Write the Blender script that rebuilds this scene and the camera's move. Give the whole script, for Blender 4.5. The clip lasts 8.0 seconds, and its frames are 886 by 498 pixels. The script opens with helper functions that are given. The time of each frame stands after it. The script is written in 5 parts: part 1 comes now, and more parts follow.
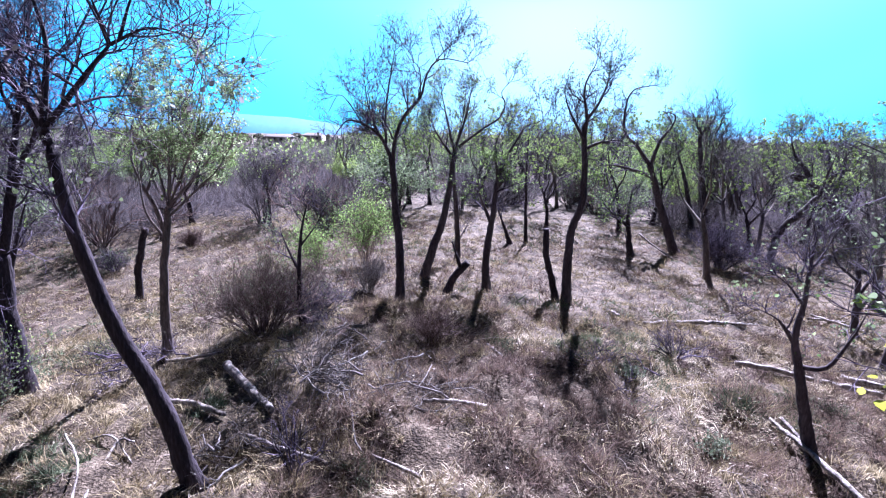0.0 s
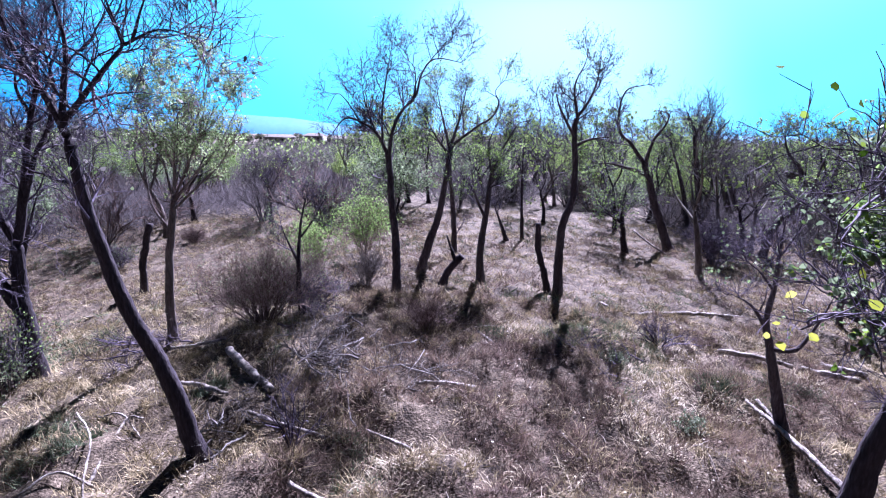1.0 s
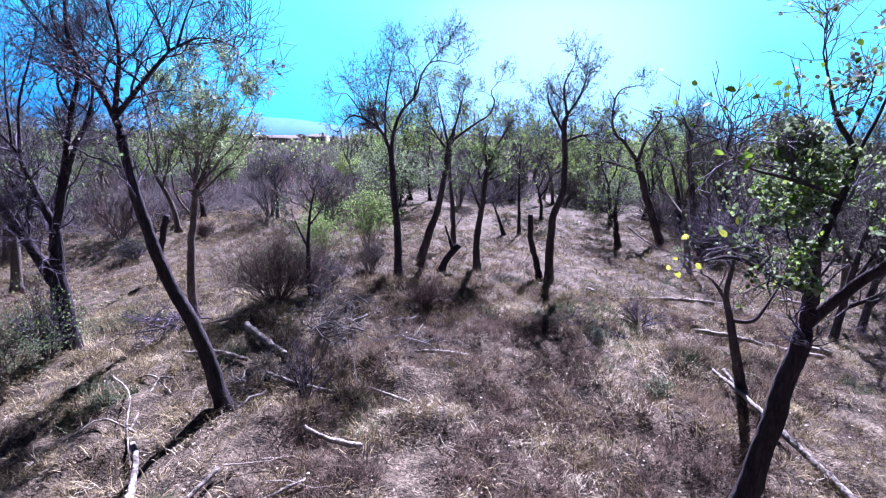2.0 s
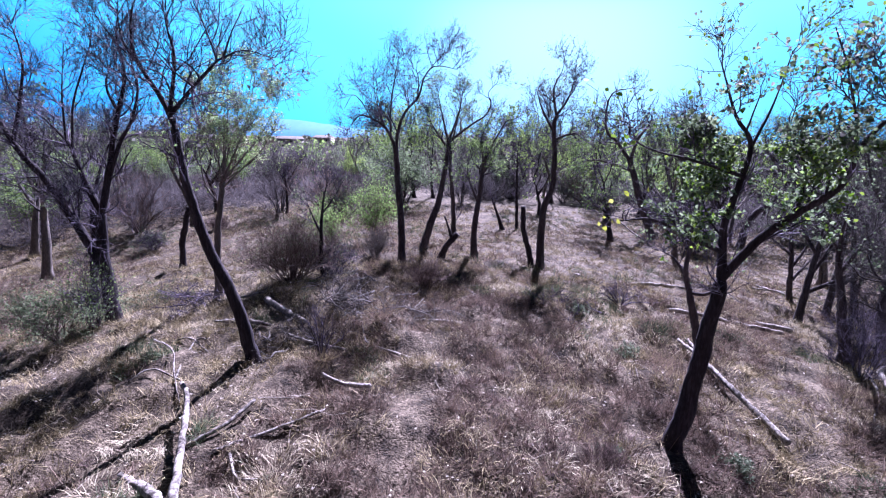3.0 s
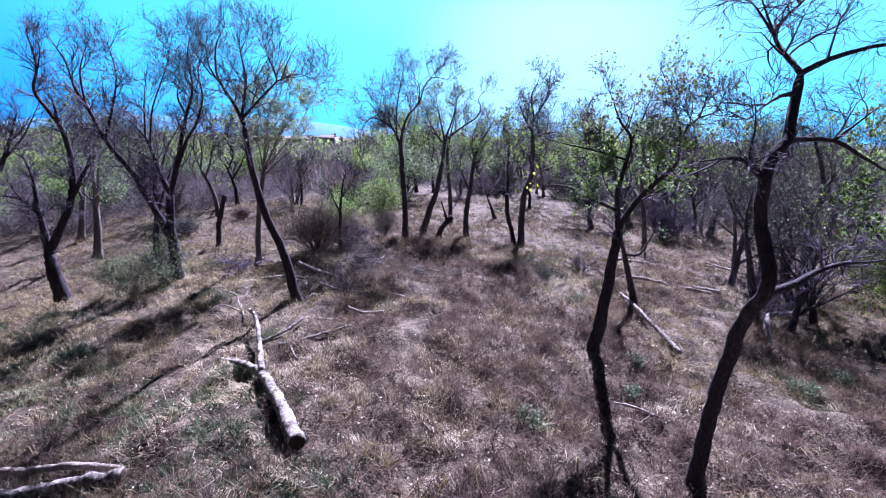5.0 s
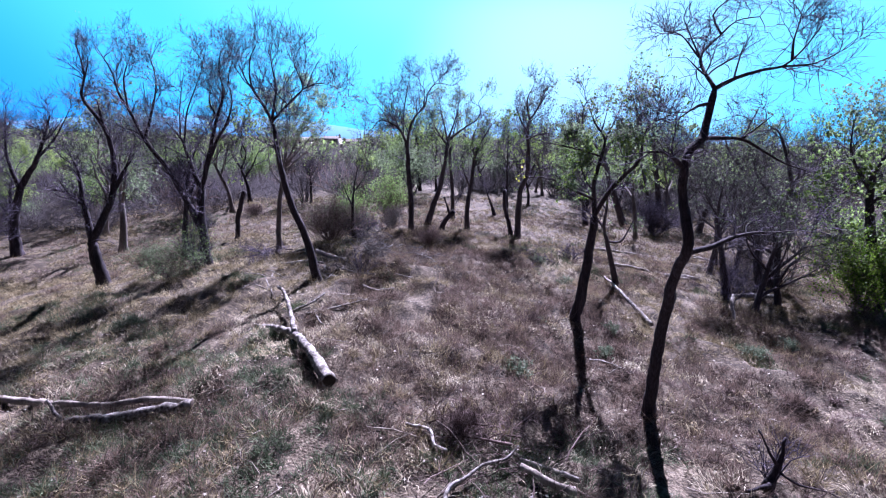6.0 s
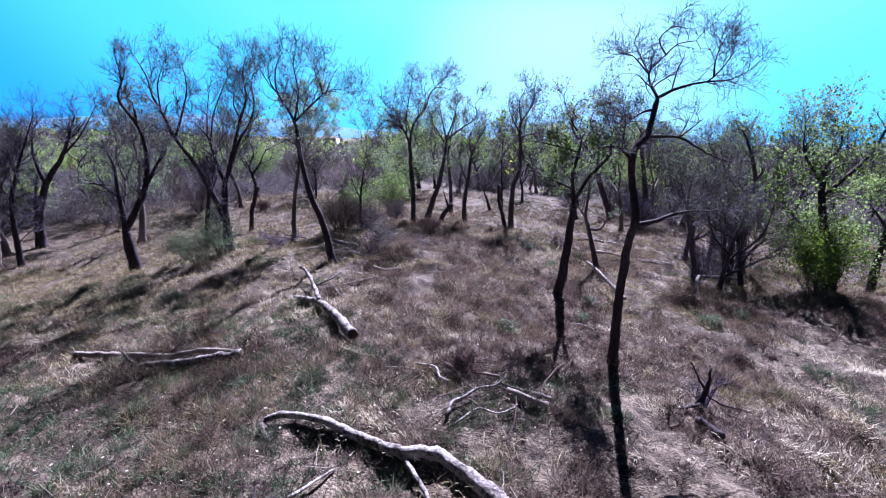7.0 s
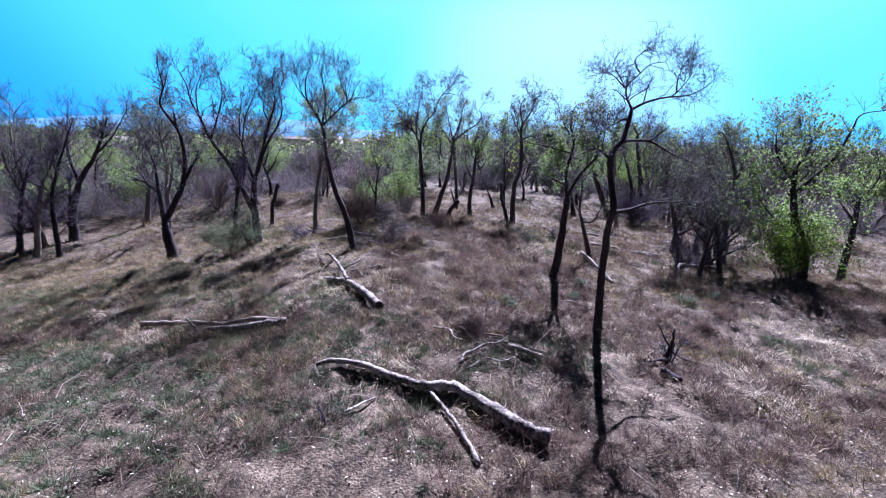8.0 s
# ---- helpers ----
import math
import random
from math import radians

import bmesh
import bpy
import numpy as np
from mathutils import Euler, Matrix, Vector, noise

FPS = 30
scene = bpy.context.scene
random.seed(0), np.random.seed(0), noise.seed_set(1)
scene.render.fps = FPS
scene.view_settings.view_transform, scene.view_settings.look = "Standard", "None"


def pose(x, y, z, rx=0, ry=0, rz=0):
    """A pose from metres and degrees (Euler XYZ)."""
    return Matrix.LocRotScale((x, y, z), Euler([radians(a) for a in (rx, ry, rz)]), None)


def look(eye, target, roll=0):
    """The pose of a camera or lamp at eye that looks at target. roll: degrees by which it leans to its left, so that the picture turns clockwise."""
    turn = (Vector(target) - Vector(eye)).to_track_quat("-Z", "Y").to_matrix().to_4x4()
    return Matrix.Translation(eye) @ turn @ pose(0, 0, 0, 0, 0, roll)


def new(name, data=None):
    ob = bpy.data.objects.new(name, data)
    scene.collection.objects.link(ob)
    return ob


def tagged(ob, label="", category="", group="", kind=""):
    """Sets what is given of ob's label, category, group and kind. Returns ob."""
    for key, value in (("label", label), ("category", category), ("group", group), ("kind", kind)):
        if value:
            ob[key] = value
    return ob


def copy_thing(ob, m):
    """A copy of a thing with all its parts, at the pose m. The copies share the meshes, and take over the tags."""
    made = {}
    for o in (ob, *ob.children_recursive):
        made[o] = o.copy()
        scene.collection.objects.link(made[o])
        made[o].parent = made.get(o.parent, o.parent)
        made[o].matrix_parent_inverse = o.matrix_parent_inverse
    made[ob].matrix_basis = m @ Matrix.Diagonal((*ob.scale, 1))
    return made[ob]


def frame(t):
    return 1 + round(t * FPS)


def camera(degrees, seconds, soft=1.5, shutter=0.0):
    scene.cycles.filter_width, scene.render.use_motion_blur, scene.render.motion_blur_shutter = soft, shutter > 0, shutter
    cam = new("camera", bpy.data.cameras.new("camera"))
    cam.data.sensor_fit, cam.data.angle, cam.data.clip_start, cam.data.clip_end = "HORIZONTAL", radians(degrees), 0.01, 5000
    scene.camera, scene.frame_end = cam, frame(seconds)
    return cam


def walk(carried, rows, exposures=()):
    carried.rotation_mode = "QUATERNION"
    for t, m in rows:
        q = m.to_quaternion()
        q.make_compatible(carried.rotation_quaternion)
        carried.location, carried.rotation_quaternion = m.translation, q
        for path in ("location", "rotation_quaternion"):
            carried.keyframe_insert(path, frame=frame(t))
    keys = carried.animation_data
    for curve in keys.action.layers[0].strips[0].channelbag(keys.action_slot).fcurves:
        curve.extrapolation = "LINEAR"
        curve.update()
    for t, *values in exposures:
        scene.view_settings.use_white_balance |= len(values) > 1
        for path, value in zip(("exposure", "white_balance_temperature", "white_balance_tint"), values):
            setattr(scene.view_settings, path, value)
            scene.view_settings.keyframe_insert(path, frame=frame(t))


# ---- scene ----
# a low drone flight, backwards over a dry river woodland
cam = camera(85.0, 8.0, 1.1)
ROWS = [
    (0.0, 0.000, 0.000, 6.000, 0.16, -13.19, -1.11),
    (0.5, 0.108, -0.193, 5.993, 0.24, -13.18, -1.11),
    (1.0, 0.191, -0.508, 5.909, 0.29, -13.14, -1.06),
    (1.5, 0.261, -0.982, 5.834, 0.39, -13.11, -1.07),
    (3.0, 0.505, -3.191, 5.656, 1.13, -12.85, -1.28),
    (3.5, 0.597, -3.983, 5.604, 1.21, -12.90, -1.33),
    (4.0, 0.691, -4.905, 5.585, 1.25, -12.89, -1.25),
    (4.5, 0.788, -5.846, 5.597, 1.32, -12.90, -1.29),
    (6.0, 0.881, -8.658, 5.558, 1.79, -12.72, -1.39),
    (6.5, 0.872, -9.678, 5.500, 1.49, -12.72, -1.43),
    (7.0, 0.813, -10.792, 5.510, 1.41, -12.71, -1.47),
    (7.5, 0.695, -11.916, 5.555, 1.28, -12.69, -1.53),
    (8.0, 0.580, -12.987, 5.574, 1.66, -12.71, -1.61),
]
walk(cam, [(t, pose(x, y, z, 90 + pitch, roll, yaw)) for t, x, y, z, yaw, pitch, roll in ROWS],
     [(0.0, 2.64, 5120, 35), (1.0, 2.5, 5120, 38), (1.7, 2.42, 5120, 39), (3.0, 2.32, 5120, 41), (4.5, 2.28, 5120, 39), (6.0, 2.21, 5120, 37), (8.0, 2.11, 5120, 34)])

# ---- light ----
SUN_AZ, SUN_EL = 14.5, 44.0
world = bpy.data.worlds.new("world")
scene.world = world
world.use_nodes = True
wn = world.node_tree
sky = wn.nodes.new("ShaderNodeTexSky")
sky.sky_type, sky.sun_disc = "NISHITA", False
sky.sun_elevation, sky.sun_rotation = radians(SUN_EL), radians(SUN_AZ)
sky.air_density, sky.dust_density, sky.ozone_density = 1.0, 0.6, 1.5
wn.nodes["Background"].inputs["Strength"].default_value = 0.8
sun_way = Vector((math.sin(radians(SUN_AZ)) * math.cos(radians(SUN_EL)), math.cos(radians(SUN_AZ)) * math.cos(radians(SUN_EL)), math.sin(radians(SUN_EL))))


def sky_ramp(source, stops):
    ramp = wn.nodes.new("ShaderNodeValToRGB")
    ramp.color_ramp.interpolation = "EASE"
    e = ramp.color_ramp.elements
    while len(e) < len(stops):
        e.new(0.5)
    for at, (where, colour) in zip(e, stops):
        at.position, at.color = where, (*colour, 1)
    wn.links.new(source, ramp.inputs["Fac"])
    return ramp.outputs["Color"]


# the haze round the sun: pale towards it, deep cyan away from it, darker overhead
place = wn.nodes.new("ShaderNodeTexCoord")
near_sun = wn.nodes.new("ShaderNodeVectorMath")
near_sun.operation = "DOT_PRODUCT"
near_sun.inputs[1].default_value = sun_way
wn.links.new(place.outputs["Generated"], near_sun.inputs[0])
height = wn.nodes.new("ShaderNodeSeparateXYZ")
wn.links.new(place.outputs["Generated"], height.inputs[0])
veil = sky_ramp(near_sun.outputs["Value"], [(0.25, (0.004, 0.005, 0.013)), (0.42, (0.018, 0.157, 0.306)), (0.62, (0.046, 0.263, 0.36)), (0.74, (0.069, 0.295, 0.36)), (0.88, (0.119, 0.32, 0.36))])
under_sun = wn.nodes.new("ShaderNodeVectorMath")
under_sun.operation = "DOT_PRODUCT"
under_sun.inputs[1].default_value = (math.sin(radians(SUN_AZ - 3)), math.cos(radians(SUN_AZ - 3)), 0.02)
wn.links.new(place.outputs["Generated"], under_sun.inputs[0])
low = sky_ramp(under_sun.outputs["Value"], [(0.93, (0.0, 0.0, 0.0)), (1.0, (0.1, 0.045, 0.035))])
dim = sky_ramp(height.outputs["Z"], [(0.22, (1.0, 1.0, 1.0)), (0.42, (0.02, 0.01, 0.026))])
haze = wn.nodes.new("ShaderNodeMix")
haze.data_type, haze.blend_type = "RGBA", "ADD"
haze.inputs["Factor"].default_value = 1.0
wn.links.new(veil, haze.inputs["A"])
wn.links.new(low, haze.inputs["B"])
fade = wn.nodes.new("ShaderNodeMix")
fade.data_type, fade.blend_type = "RGBA", "MULTIPLY"
fade.inputs["Factor"].default_value = 1.0
wn.links.new(haze.outputs["Result"], fade.inputs["A"])
wn.links.new(dim, fade.inputs["B"])
thin = wn.nodes.new("ShaderNodeMix")
thin.data_type, thin.blend_type = "RGBA", "MULTIPLY"
thin.inputs["Factor"].default_value = 1.0
thin.inputs["B"].default_value = (0.01, 0.02, 0.035, 1)
wn.links.new(sky.outputs[0], thin.inputs["A"])
both = wn.nodes.new("ShaderNodeMix")
both.data_type = "RGBA"
both.inputs["Factor"].default_value = 0.96
wn.links.new(thin.outputs["Result"], both.inputs["A"])
wn.links.new(fade.outputs["Result"], both.inputs["B"])
wn.links.new(both.outputs["Result"], wn.nodes["Background"].inputs["Color"])
sun = new("sun", bpy.data.lights.new("sun", "SUN"))
sun.data.energy, sun.data.angle, sun.data.color = 5.0, radians(0.6), (1.0, 0.93, 0.84)
sun.matrix_world = look((0, 0, 60), (-math.sin(radians(SUN_AZ)), -math.cos(radians(SUN_AZ)), 60 - math.tan(radians(SUN_EL))))


# ---- materials ----
def material(name, stops, scale=6.0, spread_to=0.18, stretch=(1, 1, 1), rough=0.9, bump=0.3, bump_scale=40.0, blend=0.0, island=0.35, glow=0.0, bump_dist=0.02):
    """Two scales of noise through a ramp of base colours, with relief. blend: share of light let through; island: how far each piece differs."""
    m = bpy.data.materials.new(name)
    m.use_nodes = True
    n, link = m.node_tree.nodes, m.node_tree.links.new
    bsdf = n["Principled BSDF"]
    bsdf.inputs["Roughness"].default_value = rough
    bsdf.inputs["Specular IOR Level"].default_value = 0.2
    co, mp = n.new("ShaderNodeTexCoord"), n.new("ShaderNodeMapping")
    mp.inputs["Scale"].default_value = stretch
    link(co.outputs["Object"], mp.inputs["Vector"])
    big, fine = n.new("ShaderNodeTexNoise"), n.new("ShaderNodeTexNoise")
    for tex, sc in ((big, scale), (fine, scale * 7)):
        tex.inputs["Scale"].default_value, tex.inputs["Detail"].default_value = sc, 4.0
        link(mp.outputs["Vector"], tex.inputs["Vector"])
    add = n.new("ShaderNodeMath")
    add.operation = "MULTIPLY_ADD"
    add.inputs[1].default_value = 0.5
    link(big.outputs["Fac"], add.inputs[0])
    half = n.new("ShaderNodeMath")
    half.operation = "MULTIPLY"
    half.inputs[1].default_value = 0.5
    link(fine.outputs["Fac"], half.inputs[0])
    link(half.outputs[0], add.inputs[2])
    ramp = n.new("ShaderNodeValToRGB")
    e = ramp.color_ramp.elements
    while len(e) < len(stops):
        e.new(0.5)
    for i, c in enumerate(stops):
        e[i].position, e[i].color = 0.5 - spread_to + 2 * spread_to * i / (len(stops) - 1), (*c, 1)
    value = add.outputs[0]
    if island:
        geo, mix = n.new("ShaderNodeNewGeometry"), n.new("ShaderNodeMath")
        mix.operation = "MULTIPLY_ADD"
        mix.inputs[1].default_value = island
        off = n.new("ShaderNodeMath")
        off.operation = "SUBTRACT"
        off.inputs[1].default_value = island / 2
        link(value, off.inputs[0])
        link(geo.outputs["Random Per Island"], mix.inputs[0])
        link(off.outputs[0], mix.inputs[2])
        value = mix.outputs[0]
    link(value, ramp.inputs["Fac"])
    link(ramp.outputs["Color"], bsdf.inputs["Base Color"])
    if bump:
        tex, b = n.new("ShaderNodeTexNoise"), n.new("ShaderNodeBump")
        tex.inputs["Scale"].default_value, tex.inputs["Detail"].default_value = bump_scale, 6.0
        link(mp.outputs["Vector"], tex.inputs["Vector"])
        b.inputs["Strength"].default_value, b.inputs["Distance"].default_value = bump, bump_dist
        link(tex.outputs["Fac"], b.inputs["Height"])
        link(b.outputs["Normal"], bsdf.inputs["Normal"])
    if blend:
        through_leaf, mixer = n.new("ShaderNodeBsdfTranslucent"), n.new("ShaderNodeMixShader")
        link(ramp.outputs["Color"], through_leaf.inputs["Color"])
        mixer.inputs["Fac"].default_value = blend
        link(bsdf.outputs[0], mixer.inputs[1])
        link(through_leaf.outputs[0], mixer.inputs[2])
        link(mixer.outputs[0], n["Material Output"].inputs["Surface"])
    if glow:
        link(ramp.outputs["Color"], bsdf.inputs["Emission Color"])
        bsdf.inputs["Emission Strength"].default_value = glow
    return m


BARK = material("bark", [(0.011, 0.0088, 0.012), (0.03, 0.025, 0.032), (0.07, 0.058, 0.072)], 5, stretch=(1, 1, 0.22), bump=0.9, bump_scale=30, island=0, bump_dist=0.03)
BARK_PALE = material("bark_pale", [(0.103, 0.086, 0.077), (0.224, 0.198, 0.172), (0.344, 0.31, 0.275)], 5, stretch=(1, 1, 0.22), bump=0.7, bump_scale=30, island=0)
# the young tree's own grey; on far trees its lightness stands in for haze
BARK_MID_HAZED = material("grey_and_hazed_bark", [(0.052, 0.045, 0.043), (0.12, 0.105, 0.099), (0.215, 0.189, 0.176)], 5, stretch=(1, 1, 0.22), bump=0.7, bump_scale=30, island=0)
# the dark bark again, lifted to a bluish grey as painted haze
BARK_HAZED = material("hazed_bark", [(0.024, 0.02, 0.025), (0.06, 0.051, 0.059), (0.115, 0.1, 0.11)], 5, stretch=(1, 1, 0.22), bump=0.8, bump_scale=30, island=0)
TWIG = material("twig_bark", [(0.028, 0.024, 0.036), (0.07, 0.06, 0.089), (0.14, 0.122, 0.176)], 3, bump=0, island=0.5)
TWIG_BROWN = material("twig_brown", [(0.058, 0.041, 0.038), (0.14, 0.104, 0.098), (0.255, 0.196, 0.185)], 3, bump=0, blend=0.25, island=0.5)
LEAF_BUSH = material("bush_leaf", [(0.034, 0.076, 0.005), (0.09, 0.165, 0.014), (0.165, 0.245, 0.034)], 0.6, rough=0.5, bump=0, blend=0.5, island=0.6)
# twigs of distant growth, greyer and lighter: haze put into the colour
HAZED_TWIG = material("hazed_twig", [(0.042, 0.037, 0.041), (0.085, 0.078, 0.086), (0.15, 0.142, 0.15)], 3, bump=0, blend=0.35, island=0.5)
DRY_BRUSH = material("dry_brush", [(0.066, 0.059, 0.06), (0.13, 0.121, 0.122), (0.225, 0.215, 0.212)], 3, bump=0, blend=0.15, island=0.5)
DEADWOOD = material("deadwood", [(0.035, 0.03, 0.028), (0.12, 0.108, 0.1), (0.27, 0.252, 0.236), (0.38, 0.362, 0.342)], 2.6, 0.13, bump=0.9, bump_scale=22, island=0)
CUT = material("cut_wood", [(0.026, 0.019, 0.015), (0.06, 0.043, 0.034)], 9, bump=0.5, island=0)
LEAF = material("green_leaf", [(0.074, 0.12, 0.036), (0.15, 0.232, 0.07), (0.255, 0.36, 0.12)], 0.6, rough=0.55, bump=0, blend=0.6, island=0.6)
LEAF_LIME = material("lime_leaf", [(0.124, 0.185, 0.046), (0.236, 0.333, 0.09), (0.36, 0.467, 0.152)], 0.6, rough=0.55, bump=0, blend=0.6, island=0.6)
LEAF_GOLD = material("golden_leaf", [(0.109, 0.134, 0.016), (0.243, 0.277, 0.034), (0.385, 0.385, 0.08)], 0.6, rough=0.5, bump=0, blend=0.55, island=0.6)
LEAF_YELLOW = material("yellow_leaf", [(0.105, 0.175, 0.06), (0.195, 0.305, 0.115), (0.325, 0.435, 0.205)], 0.6, rough=0.55, bump=0, blend=0.45, island=0.6)
LEAF_PALE = material("pale_green_leaf", [(0.14, 0.2, 0.085), (0.26, 0.345, 0.155), (0.4, 0.48, 0.26)], 0.6, rough=0.55, bump=0, blend=0.5, island=0.6)
LEAF_DRY = material("dry_leaf", [(0.08, 0.076, 0.075), (0.17, 0.165, 0.16), (0.3, 0.295, 0.285)], 0.6, rough=0.8, bump=0, blend=0.35, island=0.7)
LEAF_GREY = material("grey_green_leaf", [(0.068, 0.098, 0.054), (0.132, 0.18, 0.102), (0.215, 0.272, 0.16)], 0.6, rough=0.7, bump=0, blend=0.55, island=0.6)
LEAF_FAR = material("far_leaf", [(0.052, 0.057, 0.043), (0.103, 0.107, 0.082), (0.172, 0.168, 0.129)], 0.05, rough=0.8, bump=0, blend=0.4, island=0.5)
STRAW = material("straw", [(0.053, 0.041, 0.022), (0.195, 0.16, 0.085), (0.405, 0.352, 0.215)], 2.0, 0.12, rough=0.75, bump=0, blend=0.25, island=0.25)
WEED = material("brown_weed", [(0.038, 0.027, 0.024), (0.125, 0.093, 0.076), (0.265, 0.203, 0.162)], 1.6, 0.12, rough=0.85, bump=0, blend=0.28, island=0.25)
GREENGRASS = material("green_grass", [(0.034, 0.052, 0.029), (0.082, 0.116, 0.064), (0.155, 0.2, 0.12)], 0.4, 0.12, rough=0.8, bump=0, blend=0.12, island=0.32)
LEAF_SAGE = material("sage_leaf", [(0.08, 0.112, 0.07), (0.15, 0.195, 0.128), (0.23, 0.275, 0.195)], 0.6, rough=0.7, bump=0, blend=0.3, island=0.6)
STRAW_PALE = material("bleached_straw", [(0.18, 0.155, 0.105), (0.35, 0.31, 0.22), (0.5, 0.46, 0.35)], 2.0, 0.14, rough=0.75, bump=0, blend=0.2, island=0.3)
LITTER = material("leaf_litter", [(0.12, 0.1, 0.078), (0.24, 0.21, 0.17), (0.42, 0.39, 0.34)], 0.5, rough=0.8, bump=0, blend=0.15, island=0.8)
SOIL = material("dry_soil", [(0.013, 0.01, 0.0075), (0.045, 0.035, 0.025), (0.098, 0.079, 0.057), (0.19, 0.158, 0.118)], 2.6, 0.13, bump=1.0, bump_scale=28, island=0, bump_dist=0.06)
# distance haze painted as blue base colour plus a self-glow
HILL = material("hazy_glowing_hill", [(0.03, 0.105, 0.17), (0.04, 0.125, 0.195)], 0.004, bump=0, island=0, glow=0.6)
PLASTER = material("white_plaster", [(0.317, 0.307, 0.288), (0.384, 0.374, 0.36)], 0.5, bump=0, island=0)
ROOFING = material("grey_roof", [(0.088, 0.08, 0.08), (0.136, 0.124, 0.12)], 0.8, bump=0, island=0)
PANE = material("dark_pane", [(0.02, 0.025, 0.03), (0.04, 0.05, 0.06)], 0.5, rough=0.15, bump=0, island=0)


# ---- mesh helpers ----
rng = np.random.default_rng(7)


def mesh_from(name, verts, faces, smooth=False):
    """A mesh from an (n, 3) array and a list of face arrays, (m, 3) or (m, 4)."""
    me = bpy.data.meshes.new(name)
    me.vertices.add(len(verts))
    me.vertices.foreach_set("co", np.asarray(verts, np.float32).ravel())
    flat = np.concatenate([np.asarray(f, np.int32).ravel() for f in faces])
    sizes = np.concatenate([np.full(len(f), f.shape[1], np.int32) for f in faces])
    me.loops.add(len(flat))
    me.loops.foreach_set("vertex_index", flat)
    me.polygons.add(len(sizes))
    me.polygons.foreach_set("loop_start", np.concatenate([[0], np.cumsum(sizes)[:-1]]).astype(np.int32))
    if smooth:
        me.polygons.foreach_set("use_smooth", np.ones(len(sizes), bool))
    me.update(calc_edges=True)
    return me


def part(name, me, mat, parent=None, label="", kind=""):
    if mat and not me.materials:
        me.materials.append(mat)
    ob = new(name, me)
    if parent:
        ob.parent = parent
    return tagged(ob, label, kind=kind)


def unit(v):
    return v / (np.linalg.norm(v, axis=-1, keepdims=True) + 1e-9)


def tubes(paths, radii, sides=3, rough=0.0, caps=False):
    """Tubes along (n, k, 3) paths with (n, k) radii: vertices and faces."""
    paths, radii = np.asarray(paths, float), np.asarray(radii, float)
    n, k, _ = paths.shape
    tan = unit(np.gradient(paths, axis=1))
    main = unit(paths[:, -1] - paths[:, 0])
    ref = np.where(np.abs(main[:, 2:3]) > 0.6, np.array([[1.0, 0.15, 0.0]]), np.array([[0.1, 0.05, 1.0]]))[:, None, :]
    a = unit(np.cross(tan, ref))
    b = np.cross(tan, a)
    ang = np.arange(sides) * 2 * np.pi / sides
    r = radii[:, :, None] * (1 + rough * rng.normal(size=(n, k, sides))) if rough else np.repeat(radii[:, :, None], sides, 2)
    v = paths[:, :, None, :] + r[..., None] * (np.cos(ang)[None, None, :, None] * a[:, :, None, :] + np.sin(ang)[None, None, :, None] * b[:, :, None, :])
    i = np.arange(n * k * sides).reshape(n, k, sides)
    j = np.roll(i, -1, axis=2)
    quads = np.stack([i[:, :-1], j[:, :-1], j[:, 1:], i[:, 1:]], -1).reshape(-1, 4)
    v = v.reshape(-1, 3)
    faces = [quads]
    if caps:
        c0 = len(v)
        v = np.vstack([v, paths[:, 0], paths[:, -1]])
        first = np.stack([j[:, 0], i[:, 0], np.broadcast_to((c0 + np.arange(n))[:, None], (n, sides))], -1).reshape(-1, 3)
        last = np.stack([i[:, -1], j[:, -1], np.broadcast_to((c0 + n + np.arange(n))[:, None], (n, sides))], -1).reshape(-1, 3)
        faces += [first, last]
    return v, faces


def joined(pieces):
    """Several (vertices, faces) as one."""
    out_v, out_f, base = [], [], 0
    for v, fs in pieces:
        out_v.append(v)
        out_f += [f + base for f in fs]
        base += len(v)
    return np.vstack(out_v), out_f


def curve_through(pts, step=0.12):
    """A smooth way through control points, at even steps."""
    p = np.asarray(pts, float)
    p = np.vstack([2 * p[0] - p[1], p, 2 * p[-1] - p[-2]])
    out = []
    for i in range(1, len(p) - 2):
        m = max(2, int(np.linalg.norm(p[i + 1] - p[i]) / step))
        t = np.linspace(0, 1, m, endpoint=False)[:, None]
        a, b, c, d = p[i - 1], p[i], p[i + 1], p[i + 2]
        out.append(0.5 * (2 * b + (c - a) * t + (2 * a - 5 * b + 4 * c - d) * t**2 + (3 * b - a - 3 * c + d) * t**3))
    out.append(p[-2][None])
    return np.vstack(out)


